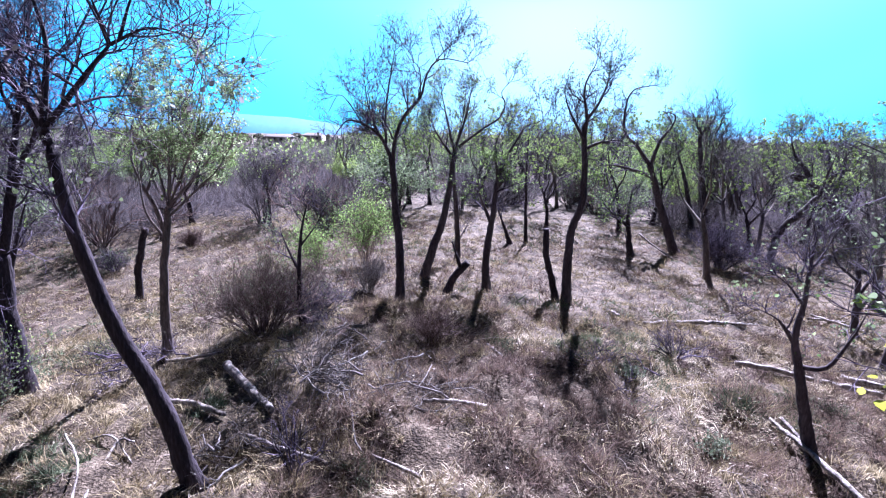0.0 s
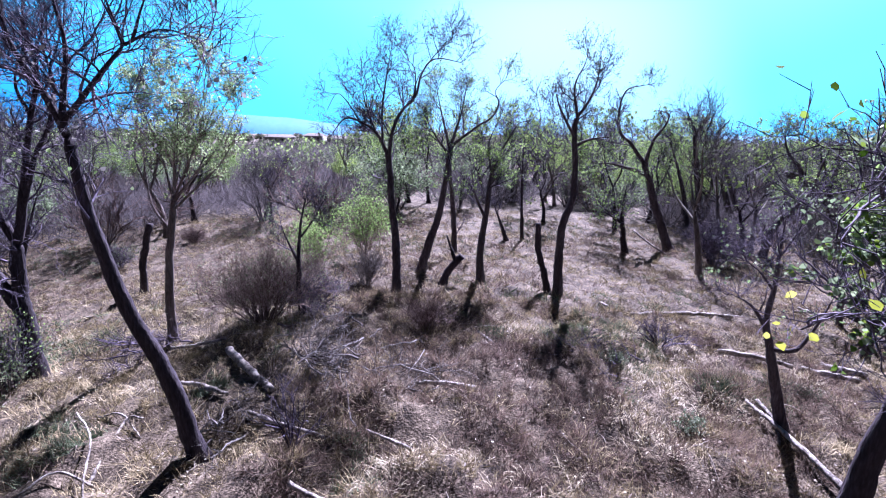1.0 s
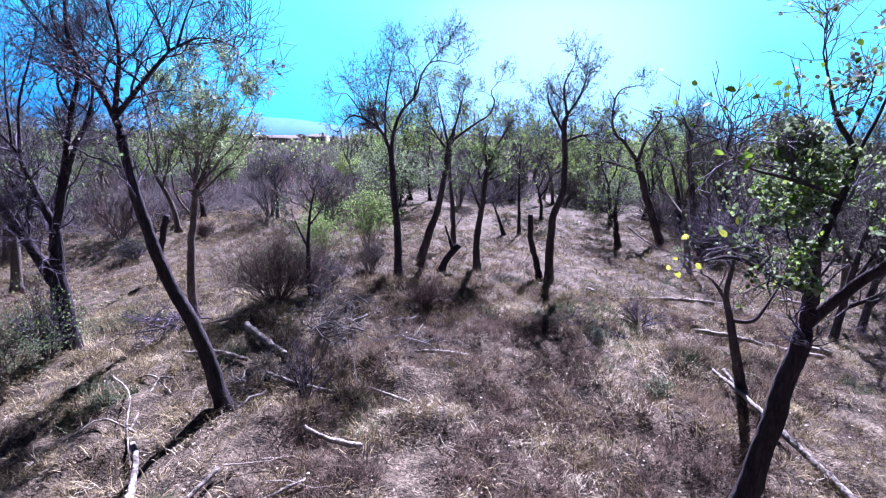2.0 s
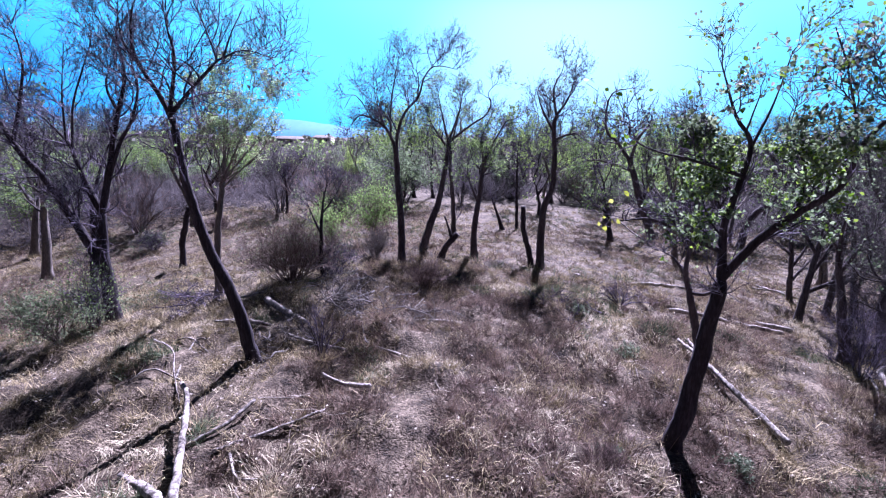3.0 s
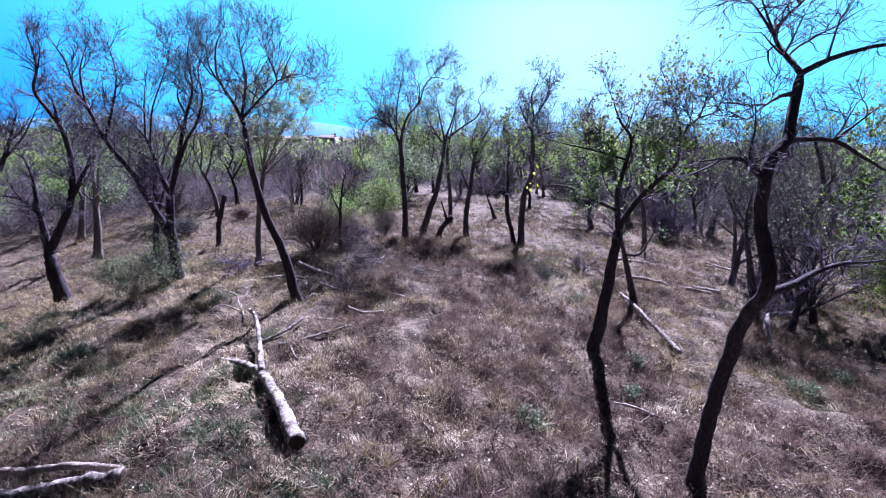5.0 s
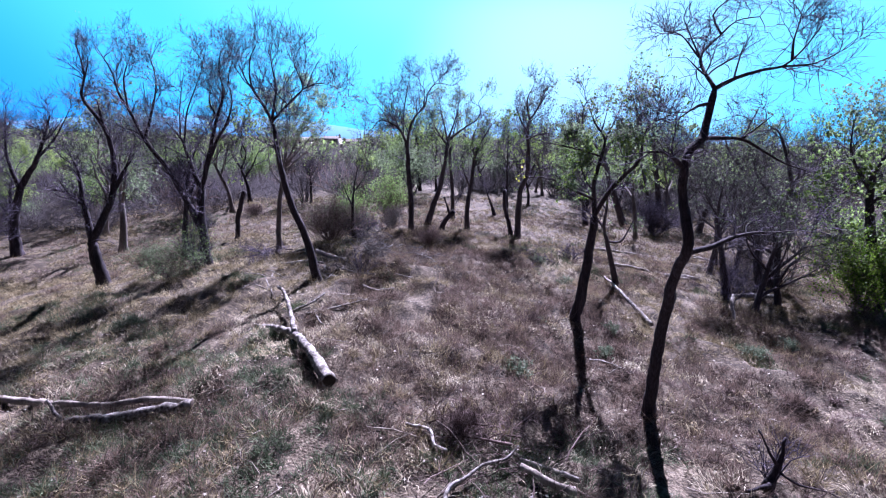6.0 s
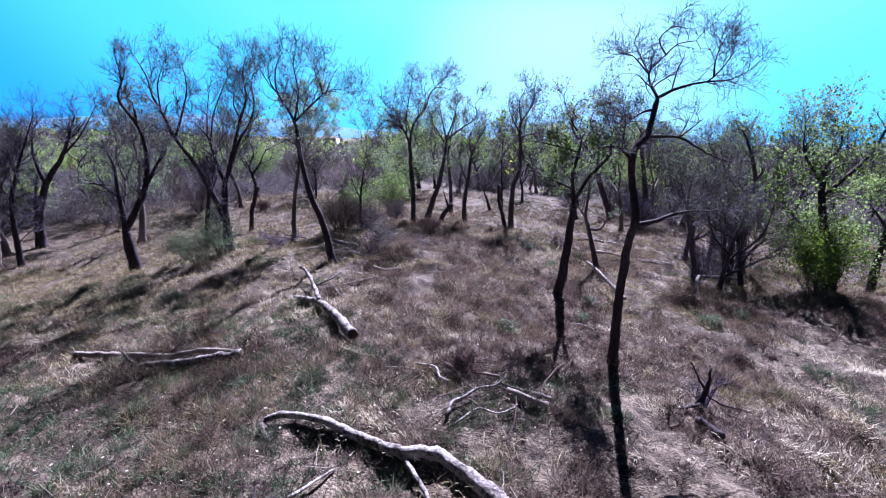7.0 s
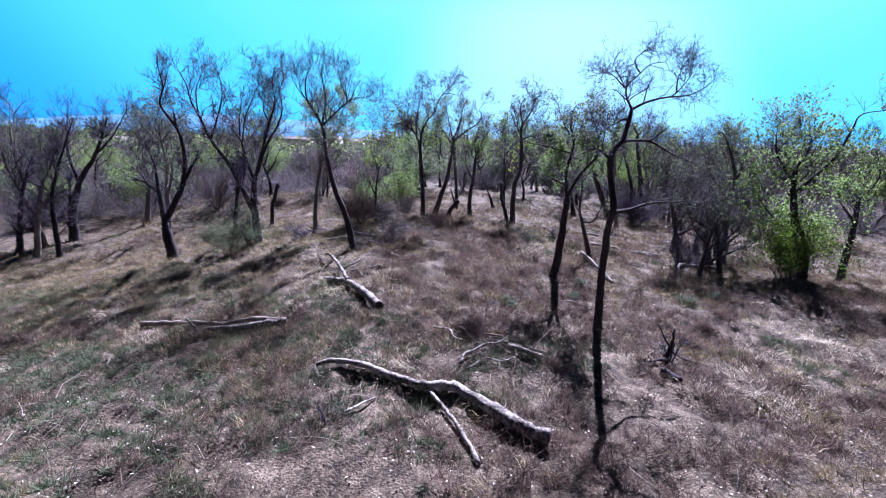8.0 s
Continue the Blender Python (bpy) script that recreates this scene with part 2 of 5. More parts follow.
def sprout(paths, radii, count, length, spread=0.9, up=0.3, lo=0.15, hi=1.0, k=4, r_share=0.45, r_max=0.02, r_tip=0.25, bend=0.25, jitter=0.35, r_min=0.0):
    """count new shoots from random places of the given (n, k, 3) paths. Returns paths and radii."""
    n, kk, _ = paths.shape
    lens = np.linalg.norm(np.diff(paths, axis=1), axis=2).sum(1)
    who = rng.choice(n, count, p=lens / lens.sum())
    s = rng.uniform(lo, hi, count) * (kk - 1.001)
    i0 = s.astype(int)
    f = (s - i0)[:, None]
    start = paths[who, i0] * (1 - f) + paths[who, i0 + 1] * f
    tan = unit(paths[who, i0 + 1] - paths[who, i0])
    rad = radii[who, i0]
    side = rng.normal(size=(count, 3))
    side = unit(side - (side * tan).sum(1, keepdims=True) * tan)
    d = unit(tan * 0.7 + side * spread + np.array([0, 0, up]))
    ln = length * rng.uniform(1 - jitter, 1 + jitter, count) * (1.15 - 0.5 * s / kk)
    d2 = unit(d + rng.normal(size=(count, 3)) * bend + np.array([0, 0, up * 0.5]))
    d3 = unit(d2 + rng.normal(size=(count, 3)) * bend + np.array([0, 0, up * 0.5]))
    t = np.linspace(0, 1, k)
    seg = (ln / (k - 1))[:, None]
    pts = [start]
    for q in range(1, k):
        w = t[q] - 0.5 / (k - 1)
        dd = unit(d * max(0, 1 - 2 * w) + d2 * (1 - abs(2 * w - 1)) + d3 * max(0, 2 * w - 1))
        pts.append(pts[-1] + dd * seg + rng.normal(size=(count, 3)) * seg * 0.1)
    r0 = np.clip(rad * r_share, min(r_min, r_max), r_max)[:, None]
    return np.stack(pts, 1), r0 * (1 - t * (1 - r_tip))[None, :]


def leaf_quads(centres, size, flat=0.0, broad=False):
    """Small pointed leaves, folded along the rib, turned every way (flat: lying on the ground)."""
    n = len(centres)
    u = unit(rng.normal(size=(n, 3)))
    w = unit(np.cross(u, rng.normal(size=(n, 3))))
    if flat:
        u[:, 2] *= 1 - flat
        w[:, 2] *= 1 - flat
        u, w = unit(u), unit(w)
    ln = size * rng.uniform(0.6, 1.35, n)[:, None]
    up = np.cross(u, w) * ln * 0.12
    if broad:
        v = np.stack([centres - u * ln * 0.5, centres - u * ln * 0.22 + w * ln * 0.36 + up, centres + u * ln * 0.14 + w * ln * 0.33 + up, centres + u * ln * 0.55, centres + u * ln * 0.14 - w * ln * 0.33 + up, centres - u * ln * 0.22 - w * ln * 0.36 + up], 1).reshape(-1, 3)
        return v, [np.arange(6 * n).reshape(n, 6)]
    v = np.stack([centres - u * ln * 0.5, centres + w * ln * 0.4 + up, centres + u * ln * 0.5, centres - w * ln * 0.4 + up], 1).reshape(-1, 3)
    return v, [np.arange(4 * n).reshape(n, 4)]


# ---- the ground ----
QUAD = [-0.39499, 0.034, -0.01406, -0.00253, -0.00093, 0.00172]
SWELL_X, SWELL_Y = np.arange(-20, 26, 9.0), np.arange(-10, 40, 8.0)
SWELLS = [[0.51, 0.06, -0.07, -0.38, -0.29, 0.55, 0.08], [0.45, -0.24, 0.3, 0.47, 0.02, 0.17, 0.09], [0.34, 0.5, 0.95, 0.83, 0.02, 0.21, 0.29], [0.16, 0.14, 0.03, 0.55, 0.12, 0.09, 0.17], [-0.37, 0.09, 0.39, -0.26, -0.17, -0.18, -0.05], [-0.1, 0.05, 0.05, -0.25, 0.03, 0.02, 0.02]]


def lie(x, y):
    """The height of the ground."""
    x, y = np.asarray(x, float), np.asarray(y, float)
    X, Y = 30 * np.tanh(x / 30), 30 * np.tanh(y / 30)
    z = QUAD[0] + QUAD[1] * X + QUAD[2] * Y + QUAD[3] * X * X + QUAD[4] * X * Y + QUAD[5] * Y * Y
    for a, row in zip(SWELL_X, SWELLS):
        for b, h in zip(SWELL_Y, row):
            z = z + h * np.exp(-((x - a) ** 2 + (y - b) ** 2) / 72.0)
    return z


def patchy(x, y, size, seed):
    """Smooth random patches between 0 and 1."""
    grid = np.random.default_rng(seed).random((64, 64))
    gx, gy = np.asarray(x) / size + 500.3, np.asarray(y) / size + 500.7
    i, j = np.floor(gx).astype(int), np.floor(gy).astype(int)
    fx, fy = gx - i, gy - j
    fx, fy = fx * fx * (3 - 2 * fx), fy * fy * (3 - 2 * fy)
    g = lambda a, b: grid[a % 64, b % 64]
    return (g(i, j) * (1 - fx) + g(i + 1, j) * fx) * (1 - fy) + (g(i, j + 1) * (1 - fx) + g(i + 1, j + 1) * fx) * fy


def rough_lie(x, y):
    near = np.exp(-(np.hypot(x, np.asarray(y) - 8) / 45) ** 2)
    return lie(x, y) + near * (0.18 * (patchy(x, y, 1.7, 3) - 0.5) + 0.34 * (patchy(x, y, 0.6, 4) - 0.5) + 0.10 * (patchy(x, y, 0.28, 9) - 0.5))


def make_ground():
    s = np.linspace(-1, 1, 251)
    gx = np.sign(s) * (24 * np.abs(s) + 4000 * np.abs(s) ** 9)
    gy = 6 + np.sign(s) * (24 * np.abs(s) + 4000 * np.abs(s) ** 9)
    X, Y = np.meshgrid(gx, gy, indexing="ij")
    v = np.stack([X, Y, rough_lie(X, Y)], -1).reshape(-1, 3)
    i = np.arange(251 * 251).reshape(251, 251)
    f = np.stack([i[:-1, :-1], i[1:, :-1], i[1:, 1:], i[:-1, 1:]], -1).reshape(-1, 4)
    ob = part("ground", mesh_from("ground", v, [f], True), SOIL)
    tagged(ob, "dry pale brown soil of a river woodland floor", "ground", kind="structure")


make_ground()


# ---- trees ----
def woody(name, base, parts_of, label, category="tree", group=""):
    root = new(name)
    root.location = (base[0], base[1], float(lie(*base)) - 0.1)
    tagged(root, label, category, group)
    for pname, (v, f), mat, kind, smooth in parts_of:
        part(pname, mesh_from(pname, v, f, smooth), mat, root, kind=kind)
    return root


def limb_lines(limbs, lean, wave, depth, limb_share=0.72, step=0.12):
    """The limbs' ways in three dimensions; each limb starts on an earlier one and swings fore or aft."""
    done = []
    for j, pts in enumerate(limbs):
        shaped = len(pts[0]) == 3
        p = np.array(pts, float) if shaped else np.array([(x, lean * z, z) for x, z in pts])
        if j:
            best = min(((np.hypot(q[:, 0] - p[0, 0], q[:, 2] - p[0, 2]).min(), m) for m, (q, _) in enumerate(done)))
            q, qr = done[best[1]]
            at = int(np.hypot(q[:, 0] - p[0, 0], q[:, 2] - p[0, 2]).argmin())
            run = np.concatenate([[0], np.cumsum(np.hypot(np.diff(p[:, 0]), np.diff(p[:, 2])))])
            swing = rng.choice([-1, 1]) * rng.uniform(0.3, 1.0) * depth * 0.5
            if not shaped:
                p[:, 1] += (q[at, 1] - p[0, 1]) + swing * run
            p[0] = q[at]
            line = curve_through(p, step)
            n = np.linspace(0, 1, len(line))
            r0 = max(qr[at] * limb_share, 0.02)
            goes_on = any(np.hypot(q[0][0] - pts[-1][0], q[0][-1] - pts[-1][-1]) < 0.3 for q in limbs[j + 1:])
            r = np.maximum(r0 * (1 - ((0.6 if np.hypot(*(np.array(pts[-1])[[0, -1]] - np.array(pts[0])[[0, -1]])) < 2.2 else 0.82) if goes_on else 0.9) * n) ** 0.95, 0.009)
        else:
            line = curve_through(p, step)
            n = np.linspace(0, 1, len(line))
            r = ROOT[0] * (1 - ROOT[1] * n) * (1 + 0.45 * np.exp(-line[:, 2] / 0.18))
        env = np.minimum(1, np.arange(len(line)) / 3.0)[:, None]
        wob = np.stack([np.convolve(rng.normal(size=len(line)), np.ones(3) / 3, "same") for _ in range(3)], 1)
        line = line + wob * env * wave * np.clip(r[:, None] * 6, 0.15, 1.0)
        done.append((line, r))
    return done


ROOT = [0.15, 0.45]


def tree(base, radius, lean, limbs, style):
    """A tree of trunk, limbs, two or three orders of twigs, and leaves."""
    st = STYLES[style]
    ROOT[0], ROOT[1] = radius, st.get("taper", 0.4)
    tops = [p[-1][-1] for p in limbs]
    if tops[0] > 0.62 * max(tops):
        ROOT[1] = 0.9 if tops[0] > 0.9 * max(tops) else 0.55
    lines = limb_lines(limbs, lean, 0.024, st.get("depth", 0.35), st.get("limb", 0.72), st.get("step", 0.12))
    pieces = []
    for j, (line, r) in enumerate(lines):
        tip = r.copy()
        if len(limbs) > 1 or st.get("twigs", 1):
            tip[-1] *= 0.6
        v, f = tubes(line[None], tip[None], 9 if j == 0 else 7, 0.05, True)
        pieces.append(("trunk" if j == 0 else "limb", (v, f), st.get("bark", BARK), "", True))
    k = 12
    stems, rads = [], []
    for j, (line, r) in enumerate(lines):
        if j == 0 and len(lines) > 2:
            line, r = line[int(len(line) * 0.72):], r[int(len(line) * 0.72):]
        at = np.linspace(0, len(line) - 1, k).round().astype(int)
        stems.append(line[at])
        rads.append(r[at])
    stems, rads = np.array(stems), np.array(rads)
    total = np.linalg.norm(np.diff(stems, axis=1), axis=2).sum()
    dens, fat, ln = st.get("twigs", 1.0), st.get("fat", 1.0), st.get("reach", 1.0)
    if dens:
        up = st.get("up", 0.3)
        ends = np.stack([line[-1 - np.arange(5)[::-1]] for line, r in lines[1:] or lines]), np.stack([r[-5:] for line, r in lines[1:] or lines])
        pa, ra = sprout(stems, rads, int(total * 1.7 * dens) + 4, 1.2 * ln, 1.0, up, 0.15, 1.0, 7, 0.6, 0.022 * fat, 0.3, 0.4, r_min=0.009 * fat)
        pb, rb = sprout(*ends, 2 * len(ends[0]), 1.0 * ln, 0.55, up * 0.6, 0.6, 1.0, 7, 0.9, 0.016 * fat, 0.3, 0.4, r_min=0.009 * fat)
        p0, r0 = np.concatenate([pa, pb]), np.concatenate([ra, rb])
        p1, r1 = sprout(p0, r0, len(p0) * st.get("few", 6), 0.78 * ln, 0.9, up * 0.8, 0.12, 1.0, 4, 0.6, 0.0085 * fat, 0.4, 0.34, r_min=0.0052 * fat)
        p2, r2 = sprout(p1, r1, int(len(p1) * st.get("mid", 3.5)), 0.46 * ln, 0.8, up * 0.6, 0.12, 1.0, 3, 0.7, 0.0054 * fat, 0.45, 0.3, r_min=0.0038 * fat)
        p3, r3 = sprout(p2, r2, int(len(p2) * st.get("fine", 1.6) * 0.7), 0.27 * ln, 0.75, st.get("droop", 0.12), 0.1, 1.0, 3, 0.8, 0.004 * fat, 0.5, 0.25, r_min=0.003 * fat)
        p3, r3 = p3[:, ::2], r3[:, ::2]
        pieces.append(("crown", joined([tubes(p0, r0, 4), tubes(p1, r1, 3), tubes(p2, r2, 3)]), st.get("twig", TWIG), "stuff", False))
        pieces.append(("twig_mass", tubes(p3, r3, 3), st.get("twig", TWIG), "stuff", False))
        for count, mat, size, lo_z, hi_z, x_lo, x_hi in st.get("leaves", ()):
            spots = p3[rng.integers(0, len(p3), count * 3), rng.integers(0, 2, count * 3)]
            keep = (spots[:, 2] > lo_z) & (spots[:, 2] < hi_z) & (spots[:, 0] > x_lo) & (spots[:, 0] < x_hi)
            spots = spots[keep][:count]
            clump = patchy(spots[:, 0] * 1.0 + spots[:, 1], spots[:, 2] + 5, 0.45, 11)
            spots = spots[clump > st.get("clump", 0.38)]
            if len(spots):
                spots = spots + rng.normal(size=spots.shape) * 0.03
                pieces.append(("foliage", leaf_quads(spots, size, 0.0, st.get("broad", False)), mat, "stuff", False))
    return woody(st["name"], base, pieces, st["label"], "tree", st.get("group", ""))


ALL = (-99, 99)
STYLES = {
    "leaning": dict(name="leaning_tree", broad=True, label="dark leaning bare tree over a slanting trunk with few dry leaves", limb=0.85, mid=4.5, twigs=2.2, reach=0.8, leaves=[(420, LEAF_DRY, 0.06, 3.0, 5.6, *ALL), (140, LEAF_YELLOW, 0.06, 2.5, 4.6, *ALL)]),
    "twostem": dict(name="bare_tree", limb=0.8, fat=1.25, label="tall bare forked tree with many fine grey twigs", mid=4.5, twigs=1.9, reach=0.8, leaves=[(2400, LEAF_DRY, 0.045, 5.2, 99, *ALL), (160, LEAF_YELLOW, 0.07, 3.2, 4.6, *ALL)]),
    "c": dict(name="bare_tree", limb=0.9, fat=1.25, label="dark gnarled bare tree with a forked trunk", twigs=2.0, reach=0.6, depth=0.12, leaves=[(150, LEAF_GREY, 0.05, 1.5, 4, *ALL)]),
    "d": dict(name="young_tree", fat=0.85, clump=0.12, label="slender young tree with a pale yellow-green leafy crown", twigs=1.8, reach=0.46, up=0.35, fine=1.6, limb=0.45, bark=BARK_MID_HAZED, twig=TWIG_BROWN, leaves=[(6000, LEAF_YELLOW, 0.042, 4.5, 99, *ALL), (6500, LEAF_PALE, 0.045, 4.1, 99, *ALL)]),
    "f": dict(name="small_tree", label="small scrubby tree with sparse grey-green leaves rising from a bush", twigs=1.5, reach=0.5, leaves=[(900, LEAF_GREY, 0.045, 1.0, 99, *ALL)]),
    "g": dict(name="bare_tree", fat=1.15, bark=BARK_HAZED, label="dark bare tree with curved arching limbs and hanging twigs", twigs=1.8, reach=0.72, fine=2.6, droop=-0.35, leaves=[(700, LEAF_GREY, 0.045, 4, 99, *ALL)]),
    "h": dict(name="bare_tree", fat=1.15, bark=BARK_HAZED, label="leaning grey tree with a thin yellowish crown", twigs=1.8, reach=0.6, leaves=[(3600, LEAF_YELLOW, 0.036, 3.9, 99, *ALL), (2200, LEAF, 0.038, 3.0, 99, *ALL)]),
    "h2": dict(name="bare_tree", fat=1.15, bark=BARK_HAZED, label="straight dark tree with a thin olive crown", twigs=1.5, reach=0.65, leaves=[(3200, LEAF, 0.042, 2.6, 99, *ALL)]),
    "i": dict(name="half_dead_tree", fat=1.15, bark=BARK_HAZED, label="half-dead tree with broken bare limbs over low green leaves", twigs=1.2, reach=0.7, leaves=[(5000, LEAF, 0.045, 1.6, 4.6, *ALL)]),
    "j": dict(name="bare_tree", fat=1.15, bark=BARK_HAZED, label="tall kinked grey tree with a twiggy crown", twigs=1.9, reach=0.56, leaves=[(2400, LEAF_GREY, 0.04, 3.5, 99, *ALL)]),
    "l": dict(name="bare_tree", bark=BARK_HAZED, label="curved bare tree with crooked antler-like limbs", twigs=1.4, reach=0.8, fat=1.40, leaves=[(700, LEAF_YELLOW, 0.08, 3, 99, *ALL)]),
    "l2": dict(name="bare_tree", bark=BARK_HAZED, label="far bare tree with a broken top and olive leaves", twigs=0.8, reach=1.2, fat=1.25, leaves=[(1500, LEAF_YELLOW, 0.09, 4, 8, *ALL)], group="far trees"),
    "l3": dict(name="bare_tree", bark=BARK_HAZED, label="far bare dark tree bending outward", twigs=0.9, reach=1.3, fat=1.25, leaves=[(600, LEAF_GREY, 0.09, 3, 9, *ALL)], group="far trees"),
    "l4": dict(name="small_tree", label="small dark tree with green leaves", twigs=1.5, reach=0.9, fat=1.70, leaves=[(1800, LEAF, 0.08, 1, 99, *ALL)]),
    "m1": dict(name="bare_tree", bark=BARK_HAZED, label="large bare tree with a bowed trunk", twigs=1.0, reach=1.1, fat=1.40, leaves=[(500, LEAF_YELLOW, 0.09, 3, 9, *ALL)], group="far trees"),
    "m": dict(name="small_tree", fat=1.00, bark=BARK_HAZED, label="thin crooked small tree with sparse grey-green leaves", twigs=1.0, reach=0.5, leaves=[(700, LEAF_GREY, 0.05, 1.2, 99, *ALL), (100, LEAF_YELLOW, 0.07, 2.0, 3.5, *ALL)]),
    "n": dict(name="leafy_tree", fat=1.00, broad=True, clump=0.2, label="leaning forked tree with sparse green and yellow leaves", twigs=1.2, reach=0.55, depth=0.4, leaves=[(380, LEAF_GOLD, 0.062, 3.6, 4.5, -3, -1.40), (1700, LEAF_BUSH, 0.05, 3.4, 5.0, -0.95, 99), (4600, LEAF_GREY, 0.052, 3.7, 5.3, -1.0, 99), (1700, LEAF, 0.055, 3.6, 5.1, -0.95, 0.6), (450, LEAF_DRY, 0.05, 5.0, 99, -0.7, 0.6), (900, LEAF_GREY, 0.05, 4.9, 99, -0.9, 0.7), (500, LEAF_BUSH, 0.05, 4.9, 99, -9, 99)]),
    "o": dict(name="bare_tree", fat=0.85, limb=0.66, label="tall leaning bare tree with spreading drooping limbs", twigs=1.7, reach=0.5, fine=2.2, droop=-0.25, depth=0.3),
    "p": dict(name="leafy_tree", label="bushy tree with dense olive leaves and a dead top", twigs=1.6, reach=1.15, fine=1.3, leaves=[(6500, LEAF, 0.085, 1.0, 7.0, *ALL), (3500, LEAF_BUSH, 0.085, 1.0, 5.5, *ALL), (4000, LEAF_GREY, 0.085, 3.6, 99, *ALL)]),
    "p2": dict(name="bare_tree", label="slanting tree with sparse green leaves", twigs=1.3, reach=1.0, leaves=[(5000, LEAF, 0.08, 1.8, 99, *ALL)]),
    "q": dict(name="bare_tree", bark=BARK_HAZED, twig=HAZED_TWIG, label="dark slanting bare tree in a twiggy thicket", twigs=1.6, reach=0.9, leaves=[(800, LEAF_GREY, 0.06, 2.5, 99, *ALL)], group="thicket"),
    "q2": dict(name="bare_tree", bark=BARK_HAZED, twig=HAZED_TWIG, label="thin dark multi-stemmed bare tree", twigs=1.7, reach=0.95, leaves=[(600, LEAF_GREY, 0.06, 2.5, 99, *ALL)], group="thicket"),
    "r1": dict(name="bare_tree", label="thin pale-barked bare tree", twigs=1.6, reach=1.0, fine=1.4, fat=1.70, bark=BARK_PALE, group="trees at the clearing's edge"),
    "r2": dict(name="bare_tree", label="dark bare tree with a dense twiggy crown", twigs=2.1, reach=1.25, fine=1.4, fat=1.80, group="trees at the clearing's edge"),
    "s": dict(name="small_tree", label="small bare tree at the edge of the brush", twigs=1.8, reach=0.8, fat=1.70, leaves=[(400, LEAF_LIME, 0.07, 1, 99, *ALL)]),
    "s2": dict(name="bare_tree", label="slim dark dead trunk", twigs=0.7, reach=0.6),
    # far trees: bark and twigs coloured lighter in place of haze
    "far_bare": dict(name="bare_tree", label="dark bare gnarled tree in the far wood", twigs=0.55, reach=1.3, few=5, mid=3, fine=0.5, fat=2.50, step=0.35, bark=BARK_MID_HAZED, twig=HAZED_TWIG, group="far wood"),
    "far_olive": dict(name="bare_tree", label="nearly bare tree with few olive leaves in the far wood", twigs=0.55, reach=1.3, few=5, mid=3, fine=0.5, fat=2.50, step=0.35, bark=BARK_MID_HAZED, twig=HAZED_TWIG, group="far wood", leaves=[(1600, LEAF_GREY, 0.1, 2, 99, *ALL)]),
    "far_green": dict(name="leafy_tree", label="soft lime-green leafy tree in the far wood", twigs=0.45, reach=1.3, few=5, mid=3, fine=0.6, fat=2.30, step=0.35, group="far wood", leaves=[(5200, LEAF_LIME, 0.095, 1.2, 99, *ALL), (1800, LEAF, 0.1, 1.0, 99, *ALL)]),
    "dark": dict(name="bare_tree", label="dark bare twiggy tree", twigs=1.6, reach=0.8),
}


def snag(base, radius, lean, limbs, style):
    """A broken dead trunk."""
    ROOT[0], ROOT[1] = radius, 0.2
    lines = limb_lines(limbs, lean, 0.03, 0.2)
    pieces = []
    for j, (line, r) in enumerate(lines):
        if j:
            r = np.maximum(r, 0.03)
        pieces.append(("trunk" if j == 0 else "stub", tubes(line[None], r[None], 9, 0.1, True), BARK, "", True))
    woody("dead_tree", base, pieces, "broken dead dark tree trunk standing in dry grass", "dead tree")


tree((-3.40, 5.85), 0.139, -0.06, [[(0.0, 0.0), (-0.3, 1.43), (-0.75, 2.71), (-0.98, 3.92), (-1.05, 4.75)], [(-1.05, 4.75), (-1.24, 5.18), (-1.57, 5.66), (-1.72, 6.02), (-1.71, 6.6), (-1.49, 7.08)], [(-1.57, 5.66), (-1.9, 6.13), (-1.99, 6.65)], [(-1.02, 4.88), (-0.95, 5.8), (-1.04, 6.38), (-1.1, 6.95)], [(-1.0, 4.94), (-0.5, 5.44), (-0.08, 5.79)], [(-0.08, 5.79), (0.37, 5.94), (0.69, 5.89), (0.91, 5.8)], [(-0.08, 5.79), (-0.24, 6.22), (-0.39, 6.62)], [(0.02, 5.85), (0.21, 6.27), (0.38, 6.55)]], 'leaning')
tree((-8.70, 9.20), 0.205, 0.05, [[(0.0, 0.0), (-0.06, 1.25), (-0.13, 2.17), (-0.05, 3.17)], [(-0.14, 1.43), (-0.32, 2.17), (-0.74, 3.06), (-1.04, 3.77), (-1.59, 4.55), (-1.86, 5.06), (-2.25, 5.99), (-2.49, 6.49), (-2.63, 7.23), (-2.87, 7.71)], [(-1.8, 4.98), (-1.37, 5.84), (-1.01, 6.85), (-1.09, 7.82)], [(-2.25, 5.99), (-2.19, 6.99), (-1.68, 7.94)], [(-0.09, 3.17), (-0.21, 3.52), (-0.43, 4.49), (-0.52, 4.92), (-1.04, 5.59)], [(-0.49, 4.83), (-0.22, 5.86), (0.2, 6.71), (0.56, 7.53), (0.23, 8.09)], [(-0.61, 5.04), (-0.4, 6.19), (-0.1, 7.27)], [(-0.03, 3.17), (0.13, 3.62), (0.48, 4.68), (0.83, 5.72), (1.15, 6.56), (1.09, 7.38), (1.26, 8.11)], [(0.18, 3.76), (0.77, 4.95), (1.16, 5.47), (1.48, 6.23), (1.45, 7.06), (1.7, 7.71)], [(0.83, 5.72), (0.53, 6.38), (0.76, 7.21)]], 'twostem')
